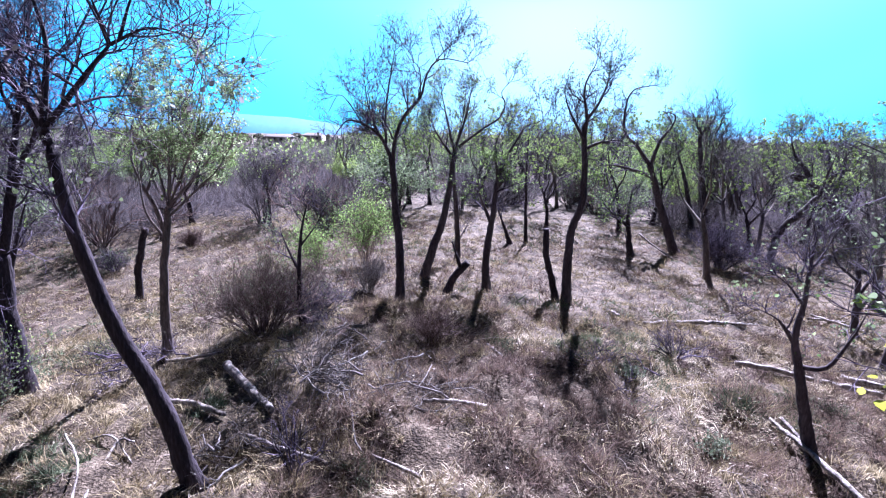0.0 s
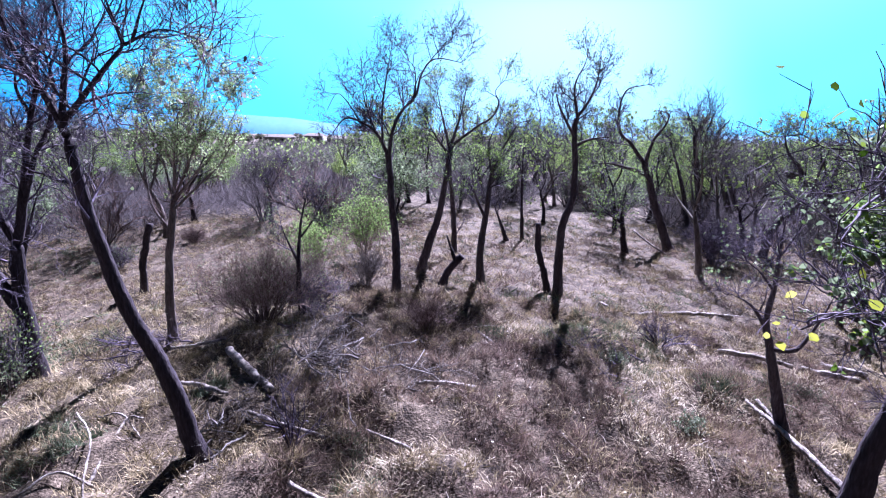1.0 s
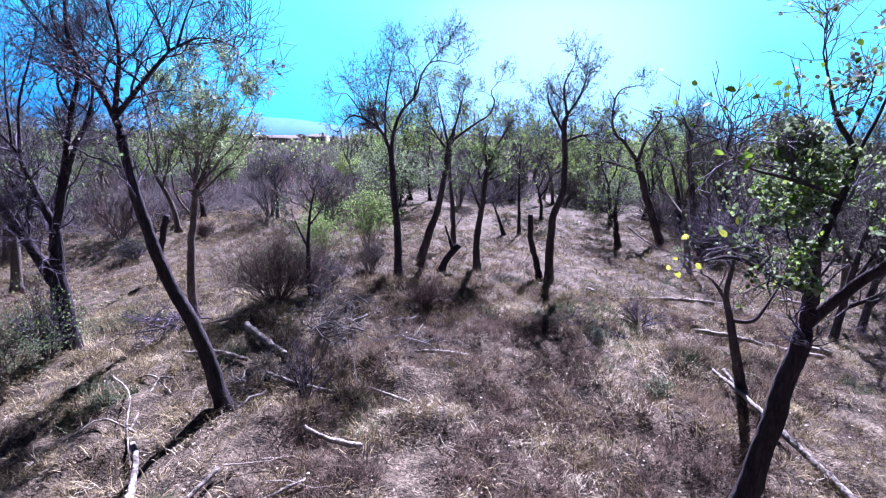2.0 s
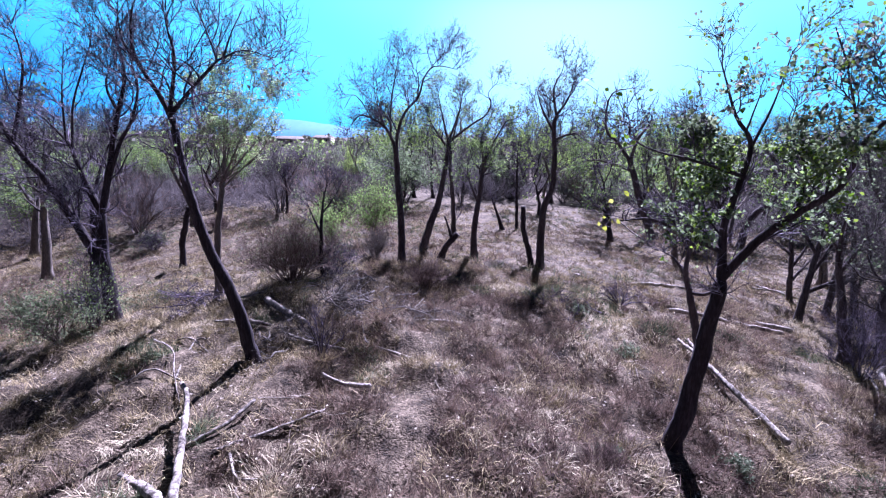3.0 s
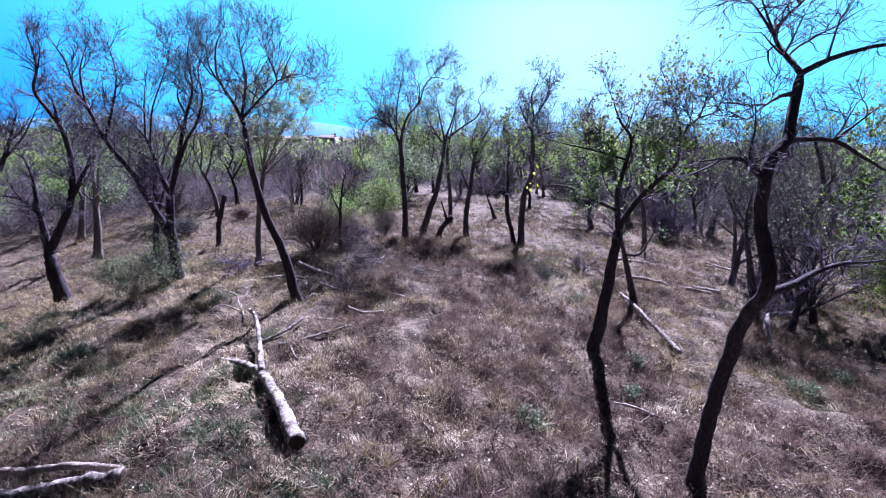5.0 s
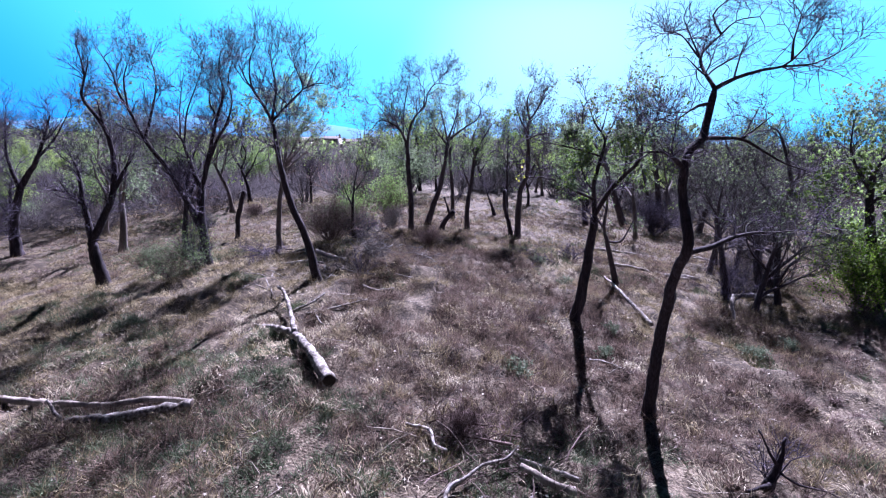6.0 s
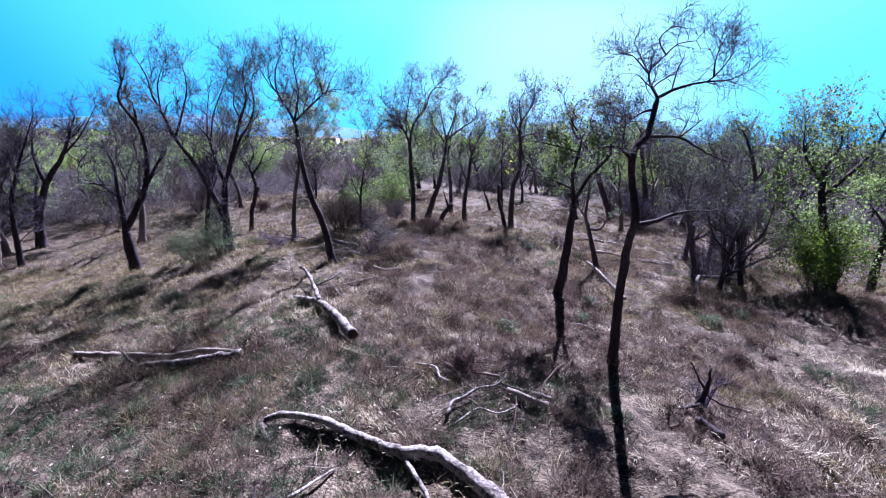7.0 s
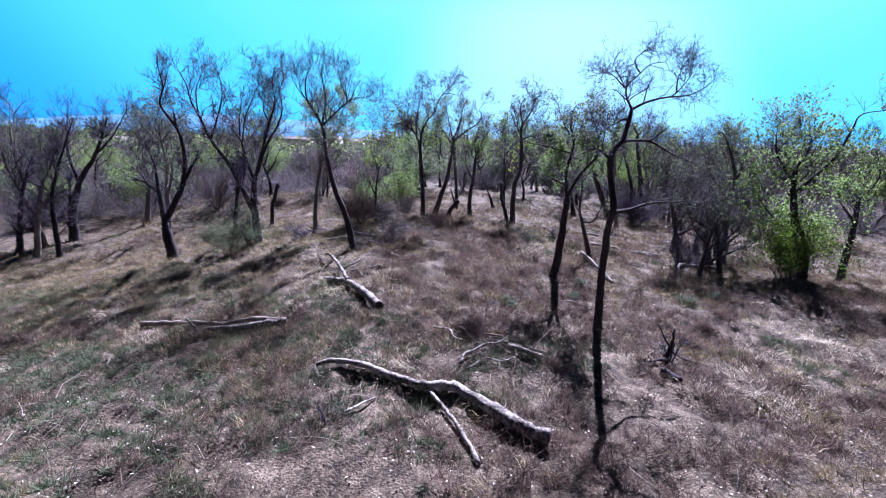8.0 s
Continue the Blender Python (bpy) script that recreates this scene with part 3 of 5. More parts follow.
tree((-12.70, 9.00), 0.269, 0, [[(0.0, 0.0), (-0.26, 1.69), (-0.28, 1.94)], [(-0.3, 1.93), (-0.49, 3.53), (-0.58, 4.55), (-0.84, 5.24)], [(-0.19, 1.87), (0.34, 2.94), (0.73, 3.84), (0.87, 4.88), (0.7, 6.02), (0.27, 6.69), (-0.11, 7.31), (0.07, 8.06), (-0.15, 9.12)], [(0.64, 6.35), (0.51, 7.15)], [(-0.51, 3.36), (-1.13, 3.79), (-2.02, 3.86)], [(0.68, 3.84), (1.38, 4.89), (1.6, 5.42)], [(-0.08, 7.42), (0.31, 8.39), (0.3, 8.8)], [(-0.49, 3.53), (-0.87, 3.59), (-1.35, 4.39)]], 'c')
tree((-6.30, 10.30), 0.115, 0, [[(0.0, 0.0), (0.11, 1.69), (0.27, 2.78), (0.4, 3.5)], [(0.4, 3.5), (0.3, 4.37), (0.18, 4.95), (-0.02, 5.59), (-0.13, 5.96)], [(0.4, 3.5), (0.44, 4.37), (0.46, 5.16), (0.43, 6.19)], [(0.42, 3.57), (0.66, 4.51), (0.87, 5.29), (1.13, 6.48)], [(0.44, 3.53), (0.91, 4.38), (1.25, 5.05), (1.64, 6.22)], [(0.44, 3.44), (1.02, 4.12), (1.62, 4.78), (2.12, 5.56)], [(0.46, 3.69), (0.68, 5.03), (0.81, 6.48)], [(0.41, 3.25), (1.07, 3.89), (1.63, 4.38), (2.17, 5.16)], [(0.26, 2.74), (-0.16, 3.37), (-0.28, 4.1), (-0.34, 4.82)], [(0.78, 4.84), (1.17, 5.54), (1.45, 6.43)], [(1.09, 4.7), (1.63, 5.43), (1.91, 5.95)], [(0.28, 4.47), (-0.03, 4.94), (-0.21, 5.23)]], 'd')
snag((-10.80, 16.40), 0.132, 0, [[(0.0, 0.0), (0.14, 1.41), (0.54, 2.77)]], 'e')
tree((-3.38, 11.17), 0.095, 0, [[(0.0, 0.0), (-0.05, 1.14), (-0.01, 1.99), (0.09, 2.67), (0.25, 3.27)], [(-0.03, 1.57), (-0.34, 2.12), (-0.51, 2.52)], [(0.03, 2.12), (0.42, 2.67), (0.64, 3.08)]], 'f')
tree((-1.20, 13.30), 0.140, 0.05, [[(0.0, 0.0), (0.0, 1.49), (-0.13, 2.77), (-0.21, 3.86), (-0.28, 4.19)], [(-0.28, 4.16), (-0.59, 4.73), (-1.05, 5.02), (-1.48, 5.08), (-1.9, 4.58)], [(-1.05, 5.02), (-1.35, 5.48), (-1.69, 5.77), (-1.99, 5.32)], [(-0.18, 3.94), (-0.13, 4.62), (0.1, 5.22), (0.55, 5.74), (0.69, 6.25), (0.91, 6.59), (1.21, 6.69), (1.81, 6.58)], [(0.84, 6.54), (1.21, 6.94), (1.57, 7.18)], [(-0.28, 4.47), (-0.41, 5.36), (-0.28, 6.37), (-0.14, 7.22)], [(0.55, 5.74), (0.5, 6.46), (0.16, 6.78)], [(-0.59, 4.68), (-0.89, 5.49), (-1.04, 6.36)]], 'g')
tree((-0.65, 16.02), 0.166, 0.1, [[(0.0, 0.0), (0.31, 1.08), (0.68, 2.25), (0.93, 3.76), (0.97, 4.46)], [(0.97, 4.41), (0.7, 5.59), (0.5, 6.48)], [(1.01, 4.46), (1.36, 5.6), (1.57, 6.77)], [(1.03, 4.46), (1.84, 5.14), (2.42, 5.53), (2.6, 5.98), (2.47, 6.34), (2.81, 6.74)], [(0.96, 4.22), (0.44, 4.95), (0.15, 5.49)]], 'h')
tree((0.69, 20.44), 0.136, 0, [[(0.0, 0.0), (-0.11, 2.23), (-0.29, 3.9), (-0.18, 5.05)], [(-0.18, 4.94), (0.07, 6.18), (0.16, 7.06)]], 'h2')
tree((1.45, 15.00), 0.139, 0.02, [[(0.0, 0.0), (-0.05, 1.13), (0.09, 2.23), (0.19, 3.3), (0.33, 4.08)], [(0.33, 4.08), (0.65, 4.64), (0.99, 5.23), (1.25, 5.3), (1.53, 5.47)], [(0.21, 3.64), (0.13, 4.58), (0.38, 5.25)], [(0.09, 2.23), (-0.3, 3.11), (-0.41, 3.8)], [(0.22, 3.3), (0.55, 3.82), (0.61, 4.34)]], 'i')
snag((0.17, 14.10), 0.130, 0, [[(0.0, 0.0), (0.15, 0.53), (0.61, 1.07)], [(0.34, 0.89), (0.23, 1.41), (0.12, 1.75)]], 'k')
tree((3.85, 14.20), 0.154, 0.05, [[(0.0, 0.0), (-0.02, 1.32), (0.03, 2.36), (0.29, 3.04), (0.3, 4.04), (0.22, 5.17), (0.27, 5.57)], [(0.27, 5.57), (0.64, 6.12), (0.83, 6.74), (0.86, 7.35)], [(0.24, 5.57), (0.1, 6.42), (0.33, 7.04), (0.38, 7.34)], [(0.23, 5.01), (-0.23, 5.79), (-0.43, 6.41)], [(0.29, 4.69), (0.81, 4.94), (1.48, 4.87)]], 'j')
snag((3.60, 14.40), 0.110, 0, [[(0.0, 0.0), (-0.23, 0.94), (-0.45, 1.61), (-0.45, 2.32)]], 'j2')
tree((13.20, 26.70), 0.267, 0, [[(0.0, 0.0), (-0.65, 1.57), (-1.54, 3.76), (-2.01, 5.13)], [(-2.01, 5.07), (-2.88, 6.01), (-3.55, 6.59), (-3.81, 7.61), (-3.57, 8.76), (-2.47, 9.07)], [(-1.83, 4.92), (-1.68, 6.19), (-1.18, 7.02), (-1.1, 7.61), (-1.88, 7.82)], [(-1.86, 4.37), (-3.52, 4.89), (-4.57, 4.93)], [(-3.56, 6.68), (-3.93, 7.38)]], 'l')
tree((18.55, 33.39), 0.272, 0, [[(0.0, 0.0), (-0.57, 2.58), (-1.25, 6.0), (-1.4, 7.11)], [(-1.38, 6.93), (-0.57, 7.86), (-0.44, 8.77)], [(-1.4, 7.11), (-2.17, 8.55)]], 'l2')
tree((18.07, 34.44), 0.230, 0, [[(0.0, 0.0), (-0.84, 3.16), (-1.74, 5.51), (-2.28, 6.65)], [(-1.74, 5.51), (-1.14, 6.86)]], 'l2')
tree((23.27, 37.89), 0.263, 0, [[(0.0, 0.0), (-0.94, 2.58), (-2.33, 5.38)], [(-2.31, 5.29), (-1.01, 5.83), (0.62, 6.5), (2.39, 7.45)], [(-2.21, 5.17), (-3.54, 6.84)]], 'l3')
tree((24.77, 39.01), 0.273, 0, [[(0.0, 0.0), (-1.39, 2.96), (-2.12, 4.74), (-1.57, 6.94)], [(-1.83, 4.3), (-0.54, 6.09)]], 'l3')
tree((28.19, 32.68), 0.511, 0, [[(0.0, 0.0), (-1.01, 2.03), (-2.03, 3.24), (-3.36, 4.21), (-4.97, 4.7)], [(-1.82, 3.17), (-2.92, 5.78), (-3.76, 7.22)], [(-3.36, 4.21), (-5.23, 6.1), (-5.8, 7.19)], [(-2.03, 3.24), (-1.26, 5.07), (-1.2, 6.55)]], 'm1')
tree((18.71, 26.87), 0.234, 0, [[(0.0, 0.0), (0.34, 1.72), (1.38, 2.97), (2.16, 3.83)], [(2.16, 3.83), (2.35, 5.23), (2.57, 6.45)]], 'm1')
tree((6.50, 7.40), 0.118, 0, [[(0.0, 0.0), (-0.21, 0.75), (-0.54, 1.79), (-0.68, 2.29), (-0.65, 2.87), (-0.67, 3.44), (-0.67, 4.12)], [(-0.54, 1.79), (-0.11, 1.8), (0.15, 2.31), (0.28, 2.8)], [(-0.65, 2.87), (-1.03, 3.24), (-1.33, 3.42)], [(-0.67, 3.44), (-0.43, 3.81), (-0.26, 4.26)], [(-0.64, 2.19), (-0.96, 2.58), (-1.31, 2.76)]], 'm')
tree((4.16, 3.80), 0.155, -0.1, [[(0.0, 0.0, 0.0), (0.12, -0.12, 1.21), (0.19, -0.25, 2.37), (0.19, -0.35, 3.14)], [(0.19, -0.35, 3.14), (0.07, -0.41, 3.86), (0.11, -0.44, 4.21), (0.22, -0.5, 4.95), (-0.06, -0.54, 5.34), (-0.36, -0.6, 5.93)], [(0.21, -0.35, 3.17), (0.4, -0.72, 3.79), (0.58, -1.01, 4.16), (0.78, -1.36, 4.53), (0.68, -1.65, 4.95), (0.67, -1.87, 5.21), (0.74, -2.08, 5.35), (0.65, -2.5, 5.73)], [(0.68, -1.5, 4.54), (0.73, -1.53, 5.06), (0.48, -1.57, 5.68), (0.22, -1.6, 6.17)], [(0.15, -0.3, 3.58), (-0.69, -0.75, 3.87), (-1.22, -1.12, 4.07), (-1.75, -1.50, 4.10)], [(0.07, -0.5, 4.62), (-0.65, -0.98, 4.76), (-1.5, -1.62, 4.9), (-1.91, -2.0, 5.05)], [(0.2, -0.55, 4.95), (0.46, -0.43, 5.51), (0.67, -0.3, 6.15)], [(0.72, -2.1, 5.35), (0.83, -2.26, 5.4), (0.9, -2.4, 5.47)], [(0.52, -1.1, 4.17), (0.57, -1.05, 4.73), (0.26, -1.0, 5.24)]], 'n')
tree((4.66, -0.25), 0.115, -0.3, [[(0.0, 0.0, 0.0), (-0.21, -0.47, 1.71), (-0.34, -1.03, 3.07), (-0.39, -1.37, 3.53), (-0.41, -1.41, 3.84), (-0.47, -1.2, 4.36), (-0.55, -1.3, 4.75), (-0.43, -1.2, 5.03), (-0.23, -1.08, 5.17), (-0.08, -0.85, 5.56), (0.04, -0.68, 5.92)], [(0.02, -0.68, 5.92), (0.01, -0.3, 6.24), (0.12, 0.05, 6.53), (0.43, 0.15, 6.85), (0.68, 0.2, 7.07), (1.06, 0.25, 7.15)], [(0.11, 0.0, 6.45), (-0.18, -0.15, 6.74), (-0.37, -0.25, 6.98)], [(0.1, -0.05, 6.4), (-0.39, -0.25, 6.75), (-0.68, -0.35, 6.76)], [(0.43, 0.15, 6.85), (0.26, 0.15, 7.13), (0.51, 0.15, 7.41)], [(0.04, -0.68, 5.92), (0.29, -0.75, 6.06), (0.6, -0.9, 6.17), (0.79, -1.0, 6.2), (0.98, -1.05, 6.4), (1.17, -1.1, 6.73)], [(0.79, -1.0, 6.2), (1.16, -1.1, 6.23), (1.44, -1.2, 6.4)], [(0.89, -1.0, 6.28), (0.91, -0.95, 6.56), (1.03, -0.85, 6.89)], [(-0.25, -1.08, 5.15), (0.2, -0.73, 5.2), (0.54, -0.7, 5.19), (0.89, -0.7, 5.02), (1.25, -0.7, 4.84), (1.64, -0.7, 4.72)], [(-0.55, -1.3, 4.73), (-0.73, -1.35, 4.9), (-0.91, -1.4, 4.97), (-1.11, -1.45, 4.97), (-1.35, -1.5, 4.94)], [(-0.33, -1.37, 3.51), (0.13, -1.1, 3.59), (0.5, -0.9, 3.69), (0.95, -0.7, 3.74), (1.39, -0.55, 3.73), (1.91, -0.4, 3.78)], [(0.54, -0.7, 5.19), (0.82, -0.65, 5.4), (0.99, -0.65, 5.56)], [(-0.02, -0.8, 5.64), (-0.25, -0.85, 5.65), (-0.54, -0.95, 5.47)]], 'o')
tree((16.60, 8.90), 0.227, 0, [[(0.0, 0.0), (-0.08, 1.55), (-0.74, 2.83), (-1.1, 4.33), (-1.16, 5.31)], [(-1.13, 5.19), (-0.62, 6.29), (-1.01, 7.11)], [(-1.07, 4.58), (-2.21, 5.77), (-2.52, 6.83)], [(-1.05, 4.08), (0.24, 5.6), (0.71, 6.85), (0.93, 7.51), (1.94, 7.73)], [(-0.13, 1.81), (-1.44, 2.8), (-2.36, 3.79)]], 'p')
tree((19.43, 10.23), 0.196, 0, [[(0.0, 0.0), (0.03, 1.42), (0.14, 2.8), (0.06, 4.15)], [(0.06, 4.15), (0.61, 5.21), (0.1, 6.36)], [(0.16, 3.08), (-0.97, 4.11)]], 'p2')
tree((14.00, 10.90), 0.229, 0, [[(0.0, 0.0), (-0.1, 2.0), (-0.13, 3.39), (0.02, 4.49), (-0.72, 6.32), (-1.15, 6.57)], [(-0.13, 3.39), (-1.14, 4.72), (-1.43, 5.78)], [(-0.01, 4.35), (0.64, 5.31)]], 'q')
tree((11.03, 8.80), 0.159, 0, [[(0.0, 0.0), (-0.51, 1.88), (-0.8, 3.15), (-0.72, 4.39)], [(-0.57, 2.39), (-0.12, 3.67), (0.47, 4.67)], [(-0.78, 3.02), (-1.67, 4.12)]], 'q2')
tree((12.83, 9.62), 0.169, 0, [[(0.0, 0.0), (-0.39, 1.2), (-0.51, 2.53), (-1.03, 3.83)], [(-0.49, 2.4), (-0.01, 3.86)]], 'q2')
tree((-24.79, 14.96), 0.203, 0, [[(0.0, 0.0), (0.31, 1.93), (0.79, 3.65), (1.12, 4.92)], [(1.01, 4.66), (1.76, 5.99), (1.79, 7.27)]], 'r1')
tree((-23.30, 14.91), 0.175, 0, [[(0.0, 0.0), (-0.06, 1.92), (0.08, 3.95), (0.94, 6.1), (1.99, 8.35)], [(0.55, 5.28), (-0.04, 6.88)]], 'r2')
tree((-26.44, 15.53), 0.211, 0, [[(0.0, 0.0), (0.49, 2.5), (1.02, 4.41), (2.06, 6.6)], [(1.02, 4.41), (0.51, 5.9), (0.51, 6.88)]], 'r2')
tree((-25.57, 18.99), 0.319, 0, [[(0.0, 0.0), (0.06, 1.77), (0.85, 4.1), (2.17, 5.93), (3.32, 8.38)], [(0.85, 4.1), (0.18, 6.13), (0.39, 8.83)], [(-0.0, 1.38), (-0.06, 3.69), (0.18, 4.83)], [(2.17, 5.93), (3.54, 7.13), (4.88, 8.95)]], 'r2')
tree((-10.92, 30.00), 0.114, 0, [[(0.0, 0.0), (0.09, 1.43), (-0.05, 3.18)], [(0.06, 2.14), (1.04, 3.89)], [(0.06, 2.14), (-0.86, 4.02)]], 's')
tree((4.44, 25.19), 0.107, 0, [[(0.0, 0.0), (-0.12, 2.48), (-0.17, 3.93), (-0.16, 5.63)], [(-0.15, 3.65), (-0.71, 4.78)]], 's2')
tree((3.60, 25.00), 0.136, 0, [[(0.0, 0.0), (-0.35, 0.97), (-0.78, 2.0)]], 's2')
tree((9.76, 24.37), 0.189, 0, [[(0.0, 0.0), (-0.17, 1.05), (-0.33, 2.22), (-0.25, 3.65)], [(-0.23, 1.63), (-1.59, 2.77), (-1.95, 3.62)]], 'l4')
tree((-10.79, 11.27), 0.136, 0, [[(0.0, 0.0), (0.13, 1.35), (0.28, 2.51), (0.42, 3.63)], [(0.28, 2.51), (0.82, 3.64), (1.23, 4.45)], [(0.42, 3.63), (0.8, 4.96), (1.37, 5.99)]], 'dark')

for x, y, h, lx in ((14.0, 15.3, 4.4, -0.4), (11.9, 11.9, 5.2, 0.6), (12.4, 8.0, 4.2, -0.7), (13.6, 12.9, 5.6, 0.4), (15.2, 13.6, 5.4, -0.8), (10.9, 6.9, 3.4, 0.5)):
    tree((x, y), 0.07 + 0.01 * h, 0.05, [
        [(0.0, 0.0), (lx * 0.3, h * 0.3), (lx * 0.6, h * 0.55), (lx, h * 0.8)],
        [(lx * 0.35, h * 0.33), (lx * 0.2 + 0.6, h * 0.55), (lx * 0.2 + 0.8, h * 0.85)],
        [(lx * 0.5, h * 0.45), (lx - 0.9, h * 0.65), (lx - 1.2, h * 0.95)],
        [(lx * 0.2, h * 0.2), (lx + 1.0, h * 0.38), (lx + 1.7, h * 0.5)]], "q2")


# ---- shrubs ----
def shrub_parts(stems, height, width, mats, leaves=0, leaf_mat=None, leaf_size=0.05, twig_count=6, fine=3, fat=1.0, up=0.5, stem_r=0.012):
    ang, tilt = rng.uniform(0, 2 * np.pi, stems), rng.uniform(0.1, 1.0, stems) ** 0.8
    start = np.stack([np.cos(ang), np.sin(ang), 0 * ang], 1) * (0.12 * width * rng.uniform(0, 1, (stems, 1)))
    out = np.stack([np.cos(ang) * tilt * width, np.sin(ang) * tilt * width, height * (1.05 - 0.55 * tilt) * rng.uniform(0.6, 1.1, stems)], 1)
    t = np.linspace(0, 1, 6)[None, :, None]
    p0 = start[:, None] + out[:, None] * t + rng.normal(size=(stems, 6, 3)) * 0.04 * t * width
    p0[..., 2] += 0.12 * height * np.sin(np.pi * t[..., 0])
    r0 = stem_r * fat * (1 - 0.7 * t[..., 0]) * rng.uniform(0.6, 1.3, (stems, 1))
    size = (height + width) / 2
    p1, r1 = sprout(p0, r0, stems * twig_count, 0.45 * size, 0.8, up, 0.15, 1.0, 4, 0.7, 0.008 * fat, 0.4, 0.3)
    p2, r2 = sprout(p1, r1, len(p1) * fine, 0.22 * size, 0.9, up * 0.5, 0.1, 1.0, 3, 0.8, 0.005 * fat, 0.5, 0.3)
    p2[..., 2] = np.maximum(p2[..., 2], 0.01)
    p1[..., 2] = np.maximum(p1[..., 2], 0.01)
    made = [("stem_mass", joined([tubes(p0, r0, 3), tubes(p1, r1, 3)]), mats, "stuff", False), ("twig_mass", tubes(p2, r2, 3), mats, "stuff", False)]
    if leaves:
        spots = p2[rng.integers(0, len(p2), leaves), rng.integers(1, 3, leaves)] + rng.normal(size=(leaves, 3)) * 0.05 * size
        made.append(("foliage", leaf_quads(spots, leaf_size), leaf_mat, "stuff", False))
    return made


def shrub(x, y, name, label, group="", **kw):
    return woody(name, (x, y), shrub_parts(**kw), label, "shrub", group)


# shrubs and brush of the clearing
shrub(-4.3, 10.9, "large_bush", "wide brown bush with dense dry twigs", stems=62, height=1.9, width=1.7, fat=1.1, mats=TWIG_BROWN, leaves=1500, leaf_mat=LEAF_GREY, leaf_size=0.035, twig_count=9, fine=5)
shrub(-3.3, 11.6, "large_bush", "wide brown bush with dense dry twigs", stems=35, height=1.3, width=1.1, mats=TWIG, leaves=300, leaf_mat=LEAF_GREY, leaf_size=0.035, twig_count=9, fine=5)
shrub(-9.7, 8.5, "bush", "grey-green bush at a tree's foot", stems=26, height=1.4, width=1.5, mats=TWIG_BROWN, leaves=6500, leaf_mat=LEAF_GREY, leaf_size=0.045, twig_count=8, fine=4)
shrub(-8.9, 8.7, "bush", "grey-green bush at a tree's foot", stems=24, height=2.1, width=0.7, mats=TWIG, leaves=700, leaf_mat=LEAF, leaf_size=0.045, twig_count=8, fine=4)
shrub(14.3, 24.0, "bush", "dark dense round bush", stems=60, height=2.4, width=2.0, mats=TWIG, twig_count=9, fine=5, fat=1.6)
shrub(16.7, 9.6, "olive_bush", "tall olive bush crowded against a tree", stems=24, height=4.4, width=1.6, mats=TWIG, leaves=3800, leaf_mat=LEAF, leaf_size=0.095, twig_count=7, fine=3, stem_r=0.02)
shrub(15.0, 7.7, "green_bush", "bright green leafy bush below a tree", stems=34, height=2.7, width=1.6, mats=TWIG_BROWN, leaves=10000, leaf_mat=LEAF_BUSH, leaf_size=0.07, twig_count=7, fine=4)
shrub(-3.1, 19.0, "green_bush", "tall soft green bush", stems=22, height=3.4, width=1.1, mats=TWIG_BROWN, leaves=4200, leaf_mat=LEAF, leaf_size=0.065, twig_count=7, fine=3)
shrub(-4.9, 18.6, "green_bush", "low green bush beside a tree", stems=22, height=2.0, width=1.3, mats=TWIG_BROWN, leaves=2400, leaf_mat=LEAF, leaf_size=0.07, twig_count=7, fine=3)
shrub(-2.2, 14.0, "dead_bush", "pale dead bush of tangled branches", stems=26, height=1.4, width=0.9, mats=DRY_BRUSH, twig_count=8, fine=4)
shrub(-2.1, 6.1, "bare_shrub", "dark upright bare shrub", stems=9, height=1.35, width=0.7, mats=TWIG, twig_count=4, fine=2, stem_r=0.013)
shrub(-0.2, 10.4, "weed_bush", "brown fuzzy dry weed bush", stems=40, height=0.8, width=0.8, mats=TWIG_BROWN, twig_count=8, fine=4, fat=0.8)
shrub(5.7, 10.9, "bare_shrub", "small arching bare shrub", stems=14, height=0.8, width=0.9, mats=TWIG, twig_count=5, fine=3, stem_r=0.02)
shrub(2.8, 3.2, "weed_bush", "dark round dry weed", stems=40, height=0.5, width=0.45, mats=TWIG_BROWN, twig_count=7, fine=4, fat=0.7)
shrub(1.1, -1.55, "weed_bush", "brown fuzzy dry weed bush", stems=60, height=0.55, width=0.5, mats=TWIG_BROWN, twig_count=9, fine=5, fat=0.8)
shrub(6.0, -1.8, "bare_shrub", "small leafless upright shrub", stems=9, height=1.0, width=0.5, mats=TWIG, twig_count=5, fine=2, stem_r=0.02)
shrub(10.4, 7.6, "bush", "dark leafless bush in the thicket", stems=18, height=1.6, width=1.5, mats=TWIG, twig_count=9, fine=5)
shrub(12.6, 10.6, "bush", "dark leafless bush in the thicket", stems=20, height=1.8, width=1.6, mats=TWIG, twig_count=9, fine=5)
shrub(-13.9, 26.0, "bush", "small round brown bush", stems=40, height=0.9, width=0.9, mats=TWIG_BROWN, twig_count=8, fine=4, fat=1.4)
shrub(-15.8, 22.5, "bush", "small dark round bush", stems=40, height=1.1, width=1.0, mats=TWIG, leaves=500, leaf_mat=LEAF_GREY, twig_count=8, fine=4, fat=1.3)


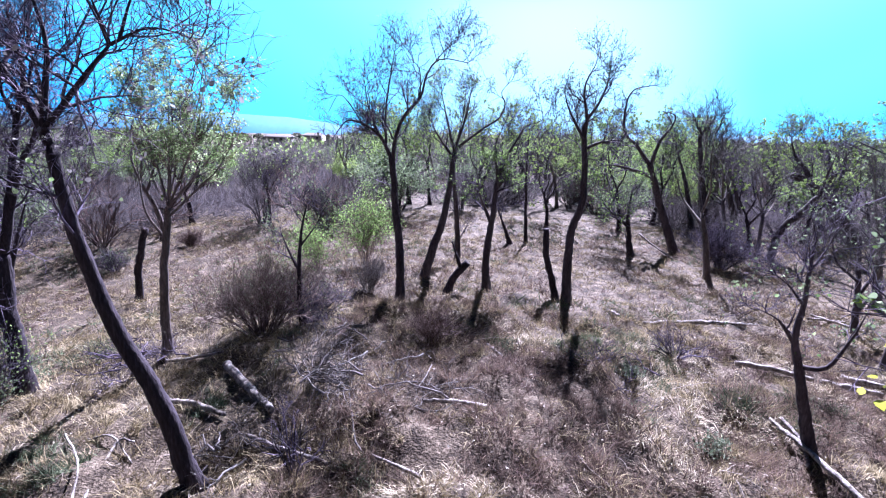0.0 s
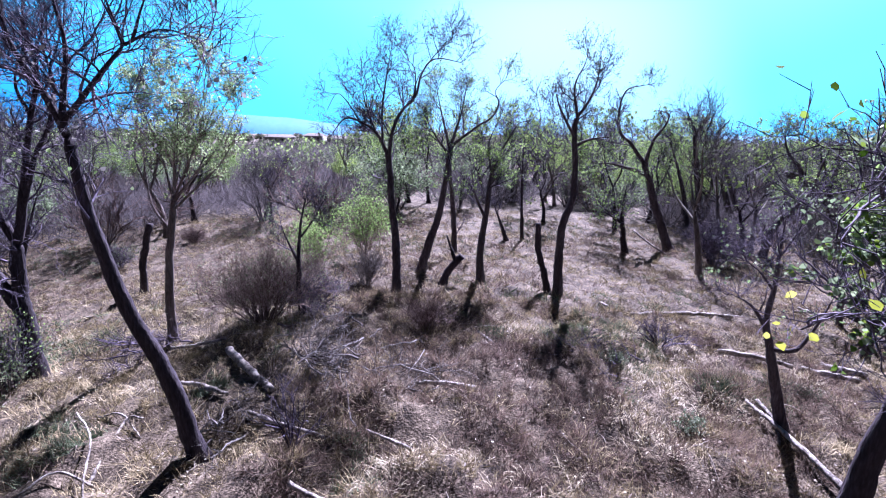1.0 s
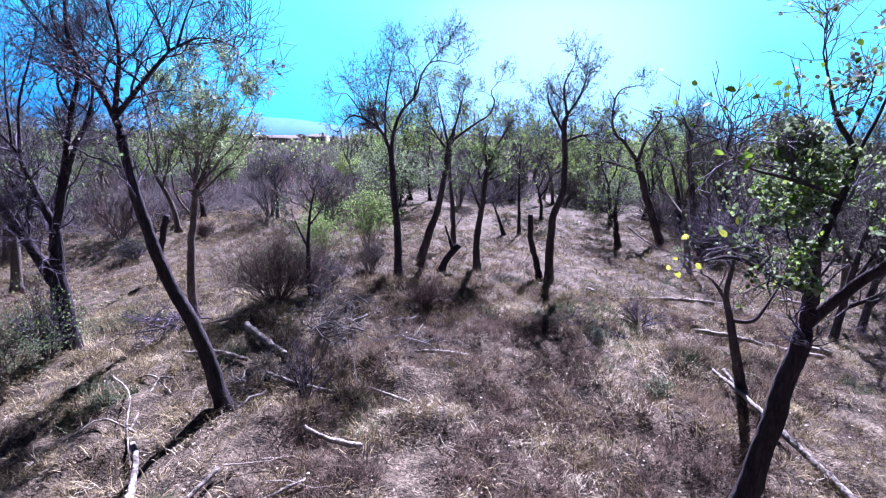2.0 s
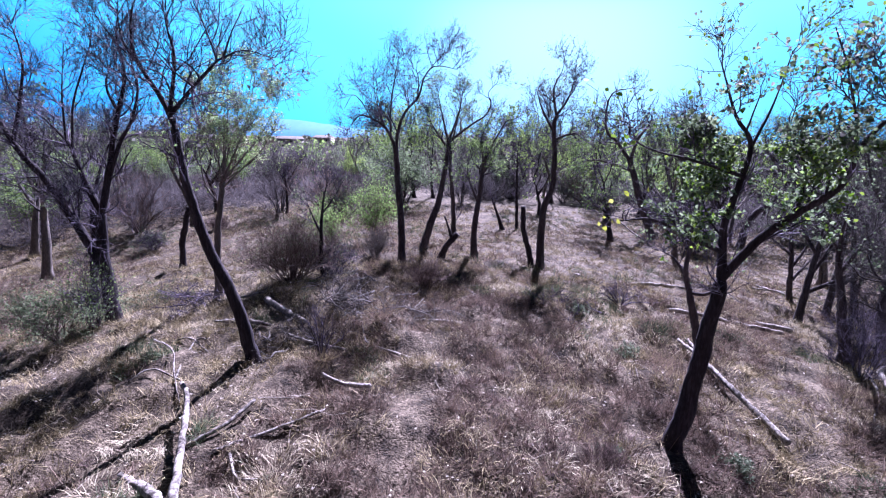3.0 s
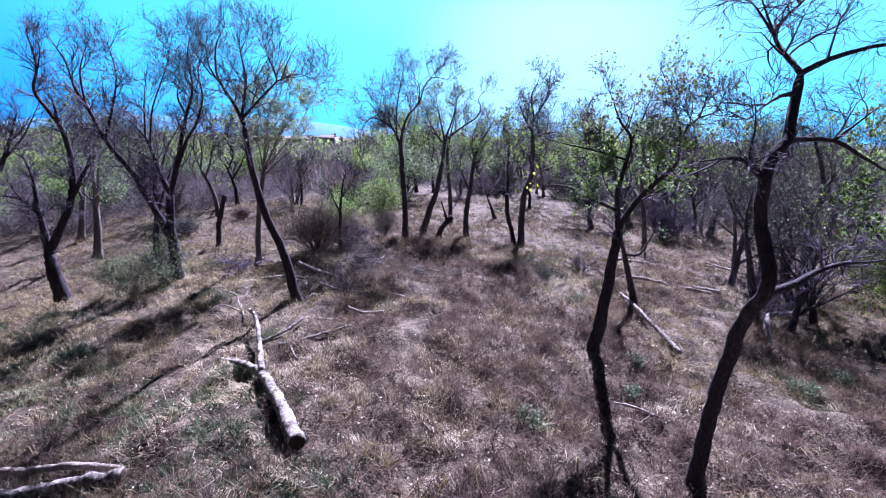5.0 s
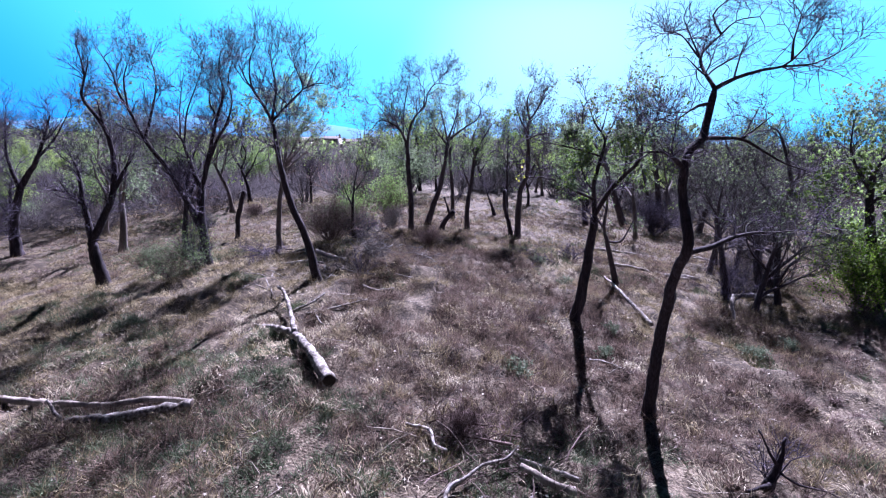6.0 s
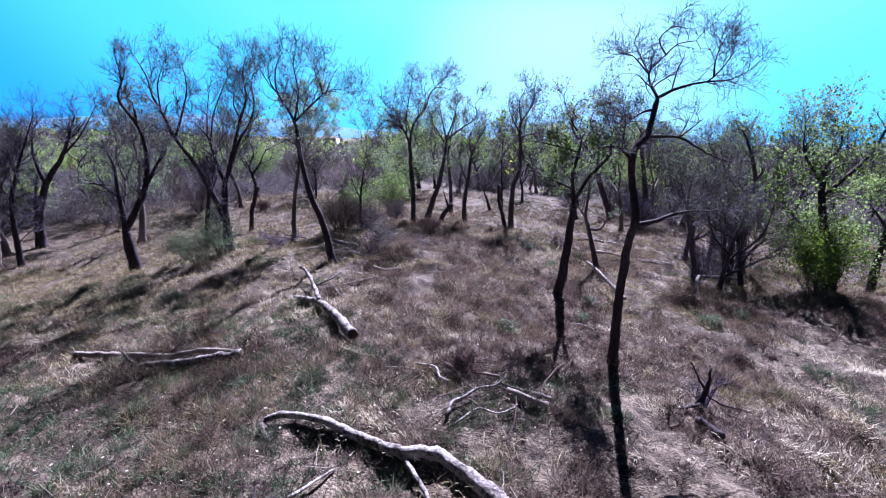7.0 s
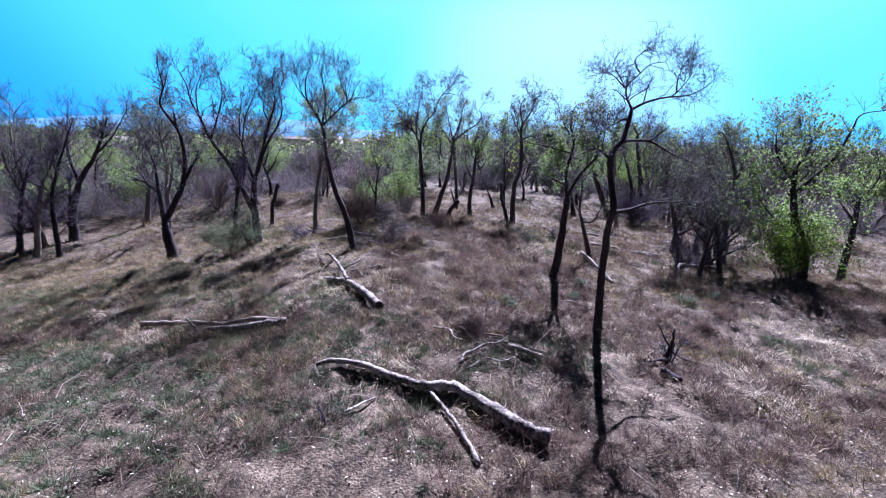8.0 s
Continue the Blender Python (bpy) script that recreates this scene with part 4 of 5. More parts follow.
# ---- the brush behind ----
def far_tree_shapes():
    """Crooked trees of three kinds, to be repeated far off: bare, olive and lime-green."""
    made = []
    for n, (h, lx, style) in enumerate(((8.0, 1.2, "far_bare"), (9.0, -1.6, "far_bare"), (7.2, 2.2, "far_bare"), (7.8, -0.6, "far_olive"), (8.6, 1.0, "far_olive"), (7.0, 0.4, "far_green"), (6.2, -0.8, "far_green"))):
        r = rng.uniform(0.13, 0.2)
        fork = (lx * 0.7, h * 0.42)
        limbs = [[(0, 0), (lx * 0.15, h * 0.2), fork],
                 [fork, (lx + 0.7, h * 0.6), (lx + 0.4, h * 0.78), (lx + 0.9, h)],
                 [fork, (lx * 0.4 - 0.9, h * 0.58), (lx * 0.3 - 1.0, h * 0.75), (lx * 0.3 - 1.7, h * 0.9)],
                 [(lx * 0.45, h * 0.33), (lx + 1.2, h * 0.48), (lx + 1.6, h * 0.62), (lx + 2.5, h * 0.7)],
                 [(lx + 0.5, h * 0.62), (lx * 0.5 - 0.1, h * 0.8), (lx * 0.5 + 0.2, h * 0.96)]]
        made.append(tree((0, 150 + 5 * n), r, 0.1, limbs, style))
    return made


def spread(firsts, spots, r, lo, hi):
    """Place the first of each shape and copies of it."""
    used = set()
    for pick, x, y in spots:
        m = pose(x, y, float(lie(x, y)) - 0.06, 0, 0, r.uniform(0, 360)) @ Matrix.Scale(r.uniform(lo, hi), 4)
        ob = firsts[pick]
        if pick in used:
            ob = copy_thing(ob, m)
            ob.scale = m.to_scale()
        else:
            ob.matrix_basis = m
            used.add(pick)


def scatter_brush():
    """Many shrubs and far trees from a few shapes, thick behind the clearing."""
    shapes = [
        ("grey_shrub", "leafless grey shrub in the brush", dict(stems=16, height=3.4, width=1.9, mats=HAZED_TWIG, twig_count=7, fine=2, fat=3.0)),
        ("grey_shrub", "leafless grey shrub in the brush", dict(stems=14, height=2.6, width=2.2, mats=HAZED_TWIG, twig_count=7, fine=2, fat=3.0, leaves=300, leaf_mat=LEAF_GREY, leaf_size=0.1)),
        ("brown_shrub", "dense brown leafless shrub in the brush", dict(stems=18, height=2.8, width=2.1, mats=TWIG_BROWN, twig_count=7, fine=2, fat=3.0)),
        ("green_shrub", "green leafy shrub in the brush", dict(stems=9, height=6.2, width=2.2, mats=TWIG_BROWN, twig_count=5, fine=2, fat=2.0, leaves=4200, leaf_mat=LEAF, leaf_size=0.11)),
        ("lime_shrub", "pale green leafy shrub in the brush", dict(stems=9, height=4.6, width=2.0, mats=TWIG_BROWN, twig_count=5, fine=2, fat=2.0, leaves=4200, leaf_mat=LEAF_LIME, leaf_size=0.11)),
        ("olive_shrub", "olive grey shrub in the brush", dict(stems=11, height=4.4, width=2.3, mats=HAZED_TWIG, twig_count=5, fine=2, fat=2.2, leaves=2600, leaf_mat=LEAF_GREY, leaf_size=0.11)),
    ]
    firsts = [shrub(0, 200, name, label, group="brush", **kw) for name, label, kw in shapes]
    r = np.random.default_rng(21)
    spots = []
    while len(spots) < 150:
        y = 24 + 60 * r.random() ** 1.3
        x = r.uniform(-1.0, 1.0) * (y + 14)
        edge = 27 if x < -3 else (32 if x < 10 else 33)
        if x < -18:
            edge = 22
        if y < edge + 5 * r.random():
            continue
        green = patchy(x, y, 9.0, 33)
        pick = r.choice([3, 4, 5]) if green > 0.44 else r.choice([0, 0, 1, 1, 2, 2, 5])
        if x < -4 and y < 42 and r.random() < 0.45:
            pick = r.choice([0, 1, 2, 2])
        if 5 < x < 20 and y < 45 and r.random() < 0.4:
            pick = r.choice([3, 4])
        if -0.46 * y < x < -0.22 * y and y > 30:
            pick = r.choice([0, 1, 2])
        spots.append((int(pick), x, y))
    spread(firsts, spots, r, 0.75, 1.3)
    spots = []
    # the bare wood on one side of the clearing
    while len(spots) < 52:
        y = r.uniform(27, 66)
        x = r.uniform(0.12, 1.0) * (y + 12)
        if x < 9 and y < 38 or x < 15 and y < 31:
            continue
        spots.append((int(r.choice([0, 1, 2, 3, 4, 0, 1, 2, 5, 6])), x, y))
    # lime-green trees in the middle
    while len(spots) < 74:
        y = r.uniform(36, 70)
        x = r.uniform(-0.12, 0.45) * (y + 10)
        spots.append((int(r.choice([5, 6, 6, 4])), x, y))
    while len(spots) < 90:
        y = r.uniform(29, 50)
        x = r.uniform(0.06, 0.62) * (y + 8)
        if x < 6 and y < 36:
            continue
        spots.append((int(r.choice([5, 6, 6])), x, y))
    # the wood on the other side, leaving the view to the plain open
    while len(spots) < 126:
        y = r.uniform(24, 75)
        x = r.uniform(-1.05, -0.08) * (y + 12)
        if -0.42 * y < x < -0.2 * y or x > -16 and y < 40:
            continue
        spots.append((int(r.choice([0, 1, 3, 4, 4, 6, 5])), x, y))
    for x, y in ((12.0, 21.0), (18.5, 19.5), (22.5, 23.0), (17.0, 28.5), (25.0, 27.5), (-19.0, 19.0), (-23.0, 23.0), (-26.0, 17.0)):
        spots.append((int(r.integers(0, 4)), x, y))
    spread(far_tree_shapes(), spots, r, 0.75, 1.15)


scatter_brush()


def far_woods():
    """The far tree cover, out to the horizon: leaf masses and grey twig masses."""
    n, per = 1500, 64
    y = 75 + 700 * rng.random(n) ** 1.7
    x = rng.uniform(-1.1, 1.1, n) * (y + 15)
    h = rng.uniform(3.0, 7.5, n) * (1 + 0.0006 * y) * (0.7 + 0.6 * patchy(x, y, 25, 17))
    h = np.where((x > -0.46 * y) & (x < -0.2 * y), 0.72 * h, h)
    w = h * rng.uniform(0.4, 0.7, n)
    u = unit(rng.normal(size=(n, per, 3))) * rng.uniform(0.45, 1.0, (n, per, 1))
    c = (np.stack([x, y, lie(x, y) + h * 0.5], 1)[:, None] + u * np.stack([w, w, h * 0.55], 1)[:, None]).reshape(-1, 3)
    grow = np.repeat(np.repeat(0.34 + 0.0033 * y, per), 4)[:, None]
    v, _ = leaf_quads(c, 1.0)
    c4 = np.repeat(c, 4, 0)
    v = c4 + (v - c4) * grow
    half = (n // 3) * per * 4
    for name, vv, mat, label in (("far_trees", v[:half], LEAF, "distant green tree tops out to the horizon"), ("far_brush", v[half:], LEAF_FAR, "distant grey-green brush out to the horizon")):
        ob = part(name, mesh_from(name, vv, [np.arange(len(vv)).reshape(-1, 4)]), mat)
        tagged(ob, label, "trees", kind="stuff")
    # leafless brush, close behind the clearing and beyond
    n, per = 900, 170
    y = 22 + 48 * rng.random(n) ** 1.2
    x = rng.uniform(-1.05, 1.05, n) * (y + 14)
    edge = np.where(x < -18, 22, np.where(x < -2, 27.5, np.where(x < 9, 35, np.where(x < 16, 31, 26)))) + 4 * patchy(x, y, 5.0, 77)
    ok = (y > edge) & (patchy(x, y, 7.0, 78) > np.where(x < 0, 0.12, 0.45))
    x, y = x[ok], y[ok]
    n = len(x)
    h = np.repeat(rng.uniform(1.5, 3.9, n), per)
    base = np.repeat(np.stack([x, y, lie(x, y)], 1), per, 0) + rng.normal(size=(n * per, 3)) * np.array([0.5, 0.5, 0])
    d = unit(rng.normal(size=(n * per, 3)) * np.array([0.6, 0.6, 0.25]) + np.array([0, 0, 0.65]))
    s = base + d * (h * rng.uniform(0.0, 0.55, n * per))[:, None]
    e = s + unit(d + rng.normal(size=d.shape) * 0.45) * (h * rng.uniform(0.2, 0.5, n * per))[:, None]
    side = unit(np.cross(d, np.array([0.2, 1.0, 0.1]))) * rng.uniform(0.012, 0.03, (n * per, 1))
    v = np.stack([s - side, s + side, e], 1).reshape(-1, 3)
    ob = part("leafless_brush", mesh_from("leafless_brush", v, [np.arange(len(v)).reshape(-1, 3)]), HAZED_TWIG)
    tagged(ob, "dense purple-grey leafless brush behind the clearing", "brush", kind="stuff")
    n, per = 700, 110
    y = 60 + 160 * rng.random(n) ** 1.3
    x = rng.uniform(-1.1, 1.1, n) * (y + 15)
    h = np.repeat(rng.uniform(3.5, 8.0, n), per)
    base = np.repeat(np.stack([x, y, lie(x, y)], 1), per, 0)
    d = unit(rng.normal(size=(n * per, 3)) * np.array([0.55, 0.55, 0.3]) + np.array([0, 0, 0.7]))
    s = base + d * (h * rng.uniform(0.15, 0.6, n * per))[:, None]
    e = s + unit(d + rng.normal(size=d.shape) * 0.4) * (h * rng.uniform(0.2, 0.45, n * per))[:, None]
    side = unit(np.cross(d, np.array([0.2, 1.0, 0.1]))) * rng.uniform(0.02, 0.06, (n * per, 1))
    v = np.stack([s - side, s + side, e], 1).reshape(-1, 3)
    ob = part("far_thicket", mesh_from("far_thicket", v, [np.arange(len(v)).reshape(-1, 3)]), HAZED_TWIG)
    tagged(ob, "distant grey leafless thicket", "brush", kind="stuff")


far_woods()


def hills():
    n = 160
    s = np.linspace(-1.6, 1.4, n)
    top = 28 + 75 * np.exp(-((s + 0.45) / 0.22) ** 2) + 55 * np.exp(-((s + 0.75) / 0.2) ** 2) + 14 * patchy(s * 10, s * 0, 0.6, 5) + 10 * patchy(s * 10, s * 0, 0.25, 6)
    v = np.vstack([np.stack([s * 3000, 3000 + 0 * s, 0 * s - 30], 1), np.stack([s * 3000, 3150 + 0 * s, top], 1), np.stack([s * 3100, 3600 + 0 * s, 0 * s - 30], 1)])
    i = np.arange(n - 1)
    f = np.vstack([np.stack([i + k * n, i + 1 + k * n, i + 1 + (k + 1) * n, i + (k + 1) * n], 1) for k in (0, 1)])
    tagged(part("far_hills", mesh_from("far_hills", v, [f], True), HILL), "far hills with haze and glow put into their blue", "backdrop", kind="structure")


hills()


def box(x0, y0, z0, x1, y1, z1):
    v = np.array([(x, y, z) for z in (z0, z1) for x, y in ((x0, y0), (x1, y0), (x1, y1), (x0, y1))], float)
    return v, [np.array([(0, 3, 2, 1), (4, 5, 6, 7), (0, 1, 5, 4), (1, 2, 6, 5), (2, 3, 7, 6), (3, 0, 4, 7)])]


def house(x, y, w, h, label, turn=0):
    root = new("far_house")
    root.location, root.rotation_euler = (x, y, float(lie(x, y)) - 1.2), (0, 0, radians(turn))
    tagged(root, label, "house")
    part("wall", mesh_from("wall", *box(-w / 2, -4, -4, w / 2, 4, h)), PLASTER, root)
    v = np.array([(-w / 2 - 0.5, -4.6, h), (w / 2 + 0.5, -4.6, h), (w / 2 + 0.5, 4.6, h), (-w / 2 - 0.5, 4.6, h), (-w / 2 + 1, 0, h + 1.6), (w / 2 - 1, 0, h + 1.6)])
    part("roof", mesh_from("roof", v, [np.array([(0, 1, 5, 4), (2, 3, 4, 5)]), np.array([(1, 2, 5), (3, 0, 4)])]), ROOFING, root)
    for i in range(int(w // 4)):
        wx = -w / 2 + 2 + 4 * i
        part("window", mesh_from("window", *box(wx - 0.7, -4.06, h - 2.2, wx + 0.7, -3.9, h - 0.9)), PANE, root)


house(-113, 150, 10, 5.2, "white low house behind far trees", 8)
house(-128, 158, 8, 3.6, "white low house behind far trees", -10)
house(-100, 300, 16, 6.5, "pale house on the far plain", 5)
house(-84, 320, 12, 7.5, "pale house on the far plain", -12)
house(-58, 310, 22, 6.0, "long low grey-roofed house on the far plain", 3)


# ---- fallen wood ----
def fallen(name, label, ways, mat=DEADWOOD, cut=True, fall=1.5):
    """A fallen log or branch of one or more ways: ((x, y, height above the ground)..., radius at the start, at the end)."""
    x0, y0, _ = ways[0][0][0]
    root = new(name)
    root.location = (x0, y0, float(lie(x0, y0)))
    tagged(root, label, "fallen log")
    for j, (pts, ra, rb) in enumerate(ways):
        line = curve_through([(x - x0, y - y0, float(rough_lie(x, y)) - root.location.z + h) for x, y, h in pts], 0.1)
        line = line + np.cumsum(rng.normal(size=line.shape), 0) * 0.002 + rng.normal(size=line.shape) * min(0.01, ra * 0.12)
        n = np.linspace(0, 1, len(line))
        r = rb + (ra - rb) * (1 - n) ** fall if ra > rb else ra + (rb - ra) * n
        r = r * (1 + 0.25 * (patchy(n * 9, n * 0 + j, 0.6, 61) - 0.5) + 0.12 * (patchy(n * 30, n * 0 + j, 0.6, 62) - 0.5))
        line[:, 2] += 0.015 * (patchy(n * 20, n * 0, 0.6, 63) - 0.5)
        line[:, 0] += 0.02 * (patchy(n * 14, n * 0, 0.6, 64) - 0.5)
        part("log" if j == 0 else "branch", mesh_from("log", *tubes(line[None], r[None], 12 if ra > 0.05 else 6, 0.075, True), True), mat, root)
        if j == 0 and cut:
            d = unit(line[0] - line[1])
            end = np.stack([line[0] + d * 0.001, line[0] + d * 0.012])
            part("cut_end", mesh_from("cut_end", *tubes(end[None], np.array([[ra * 0.93, ra * 0.8]]), 10, 0.05, True)), CUT, root, "dark cut end")
    return root


fallen("fallen_log", "pale barkless fallen log with dark cut end and forked branch", [
    ([(-1.42, -0.35, 0.17), (-2.08, 0.72, 0.17), (-2.82, 1.75, 0.15), (-3.4, 2.27, 0.12), (-4.12, 2.77, 0.09)], 0.135, 0.06),
    ([(-2.74, 1.66, 0.18), (-3.2, 2.7, 0.23), (-3.82, 4.05, 0.32), (-4.2, 4.6, 0.38)], 0.06, 0.042)], fall=1.1)
fallen("fallen_log", "long twisted pale fallen log with an arched thin end", [
    ([(2.29, -5.7, 0.13), (1.95, -5.58, 0.14), (1.58, -5.3, 0.14), (1.2, -4.75, 0.14), (0.66, -4.33, 0.15), (0.16, -4.25, 0.13), (-0.5, -3.92, 0.12), (-1.16, -3.58, 0.12), (-1.72, -3.5, 0.13), (-2.12, -3.48, 0.13), (-2.28, -3.56, 0.1), (-2.12, -3.86, 0.02), (-1.95, -4.0, -0.04)], 0.135, 0.045),
    ([(0.23, -4.4, 0.13), (0.65, -5.18, 0.1), (0.98, -5.9, 0.08), (1.09, -6.27, 0.05)], 0.04, 0.05)], fall=1.2)
fallen("fallen_log", "long thin grey fallen log half sunk in grass", [
    ([(-8.66, 0.35, 0.04), (-6.9, -0.3, 0.07), (-5.85, -0.3, 0.1), (-4.9, -0.42, 0.12), (-4.05, -0.45, 0.12)], 0.075, 0.055)], BARK_PALE, False)
fallen("fallen_log", "pale fallen log with a short broken side stub", [
    ([(-3.92, -0.66, 0.15), (-4.8, -0.8, 0.13), (-5.4, -1.0, 0.09), (-6.3, -0.95, 0.05)], 0.1, 0.06),
    ([(-6.2, -0.95, 0.05), (-6.4, -0.85, 0.2), (-6.75, -0.6, 0.34)], 0.035, 0.025)], fall=0.9)
fallen("dead_branch", "long pale crooked dead branch on dark weeds", [([(0.81, -3.17, 0.06), (0.91, -2.87, 0.09), (1.17, -2.69, 0.12), (1.37, -2.51, 0.16), (1.72, -2.3, 0.19), (1.94, -2.12, 0.22)], 0.035, 0.016)], cut=False)
fallen("dead_branch", "pale kinked dead branch on dark weeds", [([(0.84, -3.43, 0.06), (1.11, -3.19, 0.07), (1.37, -3.02, 0.08), (1.71, -3.24, 0.09), (2.04, -3.04, 0.1)], 0.024, 0.018)], cut=False)
fallen("fallen_log", "short grey log with a pale broken end", [([(2.62, -2.85, 0.08), (2.25, -2.82, 0.11), (1.95, -2.45, 0.14)], 0.062, 0.045)], BARK_PALE, False)
fallen("dead_branch", "thin dark dead branch lying in weeds", [([(0.38, -3.42, 0.08), (0.69, -3.52, 0.09), (0.98, -3.87, 0.09), (1.19, -3.95, 0.1)], 0.016, 0.01)], TWIG_BROWN, False)
fallen("dead_branch", "short stout crooked dead branch", [([(0.16, -1.49, 0.08), (0.56, -1.65, 0.08), (0.65, -1.96, 0.08), (0.87, -2.05, 0.08)], 0.022, 0.035)], cut=False)
fallen("dead_branch", "thin grey dead branch lying in straw", [([(-0.51, -1.43, 0.06), (-0.07, -1.59, 0.07), (0.36, -1.82, 0.08)], 0.014, 0.012)], BARK_PALE, False)
fallen("fallen_branch", "bent white dead branch arching to the ground", [([(9.35, 5.3, 0.0), (9.7, 6.2, 0.4), (10.6, 7.3, 0.5), (12.6, 8.5, 0.25)], 0.05, 0.085)], cut=False)
for way, ra, rb in (
    ([(-5.18, 8.22, 0.1), (-4.44, 7.82, 0.1), (-3.61, 7.31, 0.1)], 0.09, 0.07),
    ([(-4.41, 9.2, 0.18), (-3.59, 8.2, 0.16), (-2.81, 7.22, 0.12)], 0.15, 0.11),
    ([(-0.28, 7.9, 0.07), (0.23, 7.8, 0.08), (0.85, 7.65, 0.08)], 0.05, 0.085),
    ([(5.77, 12.87, 0.1), (7.74, 13.5, 0.12), (10.14, 14.5, 0.1)], 0.12, 0.09),
    ([(7.25, 10.97, 0.12), (8.02, 10.65, 0.12), (8.8, 10.4, 0.1)], 0.11, 0.09),
    ([(8.94, 10.32, 0.1), (10.2, 10.1, 0.12)], 0.12, 0.1),
    ([(6.27, 8.2, 0.05), (6.25, 6.8, 0.12), (6.5, 4.4, 0.15)], 0.06, 0.11),
    ([(-6.16, 10.0, 0.06), (-5.59, 9.96, 0.08), (-4.69, 9.7, 0.06)], 0.07, 0.05),
    ([(-2.98, 6.69, 0.06), (-2.38, 6.5, 0.08), (-1.62, 6.18, 0.05)], 0.055, 0.05),
    ([(-1.0, 6.4, 0.05), (-0.24, 6.0, 0.07)], 0.03, 0.06),
    ([(-1.86, 5.2, 0.08), (-1.39, 5.0, 0.09), (-0.84, 4.59, 0.09)], 0.06, 0.08),
    ([(-3.39, 3.17, 0.05), (-2.94, 3.5, 0.08), (-2.7, 4.1, 0.12)], 0.05, 0.06),
    ([(-2.9, 3.0, 0.05), (-2.23, 3.5, 0.07), (-1.5, 4.05, 0.06)], 0.06, 0.04),
    ([(1.05, 10.28, 0.05), (1.37, 9.66, 0.06)], 0.05, 0.05),
    ([(4.06, 1.8, 0.04), (4.34, 1.49, 0.06), (4.9, 1.3, 0.05)], 0.035, 0.045),
    ([(1.96, -2.24, 0.08), (2.75, -2.6, 0.1)], 0.05, 0.07),
    ([(13.2, 16.4, 0.08), (14.8, 16.7, 0.08)], 0.07, 0.06),
    ([(11.2, 27.0, 0.9), (11.6, 25.9, 0.45), (12.1, 24.6, 0.1)], 0.09, 0.07),
    ([(-4.92, 5.5, 0.05), (-5.2, 6.85, 0.1), (-4.76, 6.66, 0.25)], 0.045, 0.03),
    ([(5.0, 13.5, 0.08), (4.9, 12.5, 0.3)], 0.07, 0.05),
    ([(-6.45, 7.40, 0.05), (-5.32, 6.21, 0.13), (-4.70, 5.20, 0.13), (-4.28, 4.59, 0.05)], 0.032, 0.022),
    ([(-5.58, 5.15, 0.05), (-5.39, 5.58, 0.13), (-4.79, 5.51, 0.05)], 0.025, 0.037),
    ([(-5.88, 7.12, 0.05), (-5.38, 7.04, 0.13), (-4.69, 6.46, 0.05)], 0.033, 0.023),
    ([(-5.93, 4.51, 0.05), (-5.86, 4.72, 0.05)], 0.050, 0.042),
    ([(-5.41, 8.19, 0.05), (-4.74, 8.01, 0.13), (-3.98, 7.52, 0.05)], 0.042, 0.03),
    ([(-2.62, 2.97, 0.05), (-2.36, 2.57, 0.13), (-2.05, 2.58, 0.05)], 0.04, 0.025),
    ([(6.55, 8.28, 0.05), (6.36, 7.55, 0.13), (6.10, 6.94, 0.05)], 0.058, 0.050),
    ([(10.00, 11.01, 0.09), (10.83, 10.59, 0.09)], 0.150, 0.133),
    ([(10.80, 7.93, 0.05), (9.80, 6.49, 0.13), (8.90, 5.47, 0.05)], 0.03, 0.05),
    ([(13.65, 16.87, 0.05), (14.37, 15.33, 0.05)], 0.083, 0.067),
    ([(-1.25, -5.32, 0.05), (-1.03, -4.91, 0.12), (-0.84, -4.49, 0.08)], 0.045, 0.03),
):
    fallen("fallen_branch", "weathered pale fallen branch lying in dry grass", [(way, ra * 0.6, rb * 0.6)], cut=False)

fallen("dead_stump", "dark spiky dead stump with splayed bare arms", [
    ([(5.68, -2.23, 0.0), (5.74, -2.21, 0.22), (5.80, -2.19, 0.48), (5.84, -2.15, 0.86)], 0.09, 0.02),
    ([(5.75, -2.21, 0.42), (5.58, -2.18, 0.68), (5.44, -2.13, 0.92)], 0.028, 0.012),
    ([(5.80, -2.23, 0.3), (6.08, -2.25, 0.22), (6.53, -2.23, 0.2), (6.78, -2.33, 0.1)], 0.022, 0.01),
    ([(5.70, -2.25, 0.12), (5.46, -2.35, 0.08), (5.23, -2.43, 0.02)], 0.05, 0.02)], BARK, False)
fallen("fallen_log", "short dark rotting log sunk in weeds", [([(5.43, -2.64, 0.05), (5.59, -2.84, 0.06), (5.61, -3.24, 0.06)], 0.07, 0.05)], BARK, False)
shrub(6.13, -3.15, "bare_shrub", "small dark dead branching weed", stems=7, height=0.5, width=0.35, mats=TWIG, twig_count=4, fine=1, stem_r=0.014)
for x, y, size in ((-8.0, 3.7, 0.42), (2.3, 0.78, 0.36), (8.7, 2.95, 0.34), (10.0, 3.8, 0.36), (3.05, 3.45, 0.26), (4.02, 9.47, 0.36), (4.6, 7.17, 0.34), (5.0, 3.46, 0.36), (8.55, 3.25, 0.3), (4.5, 2.1, 0.25)):
    shrub(x, y, "weed_tuft", "small dusty green weed tuft among dry grass", "green weed tufts", stems=26, height=size, width=size * 0.9, mats=GREENGRASS, leaves=420, leaf_mat=LEAF_SAGE, leaf_size=0.045, twig_count=5, fine=2, fat=0.5)
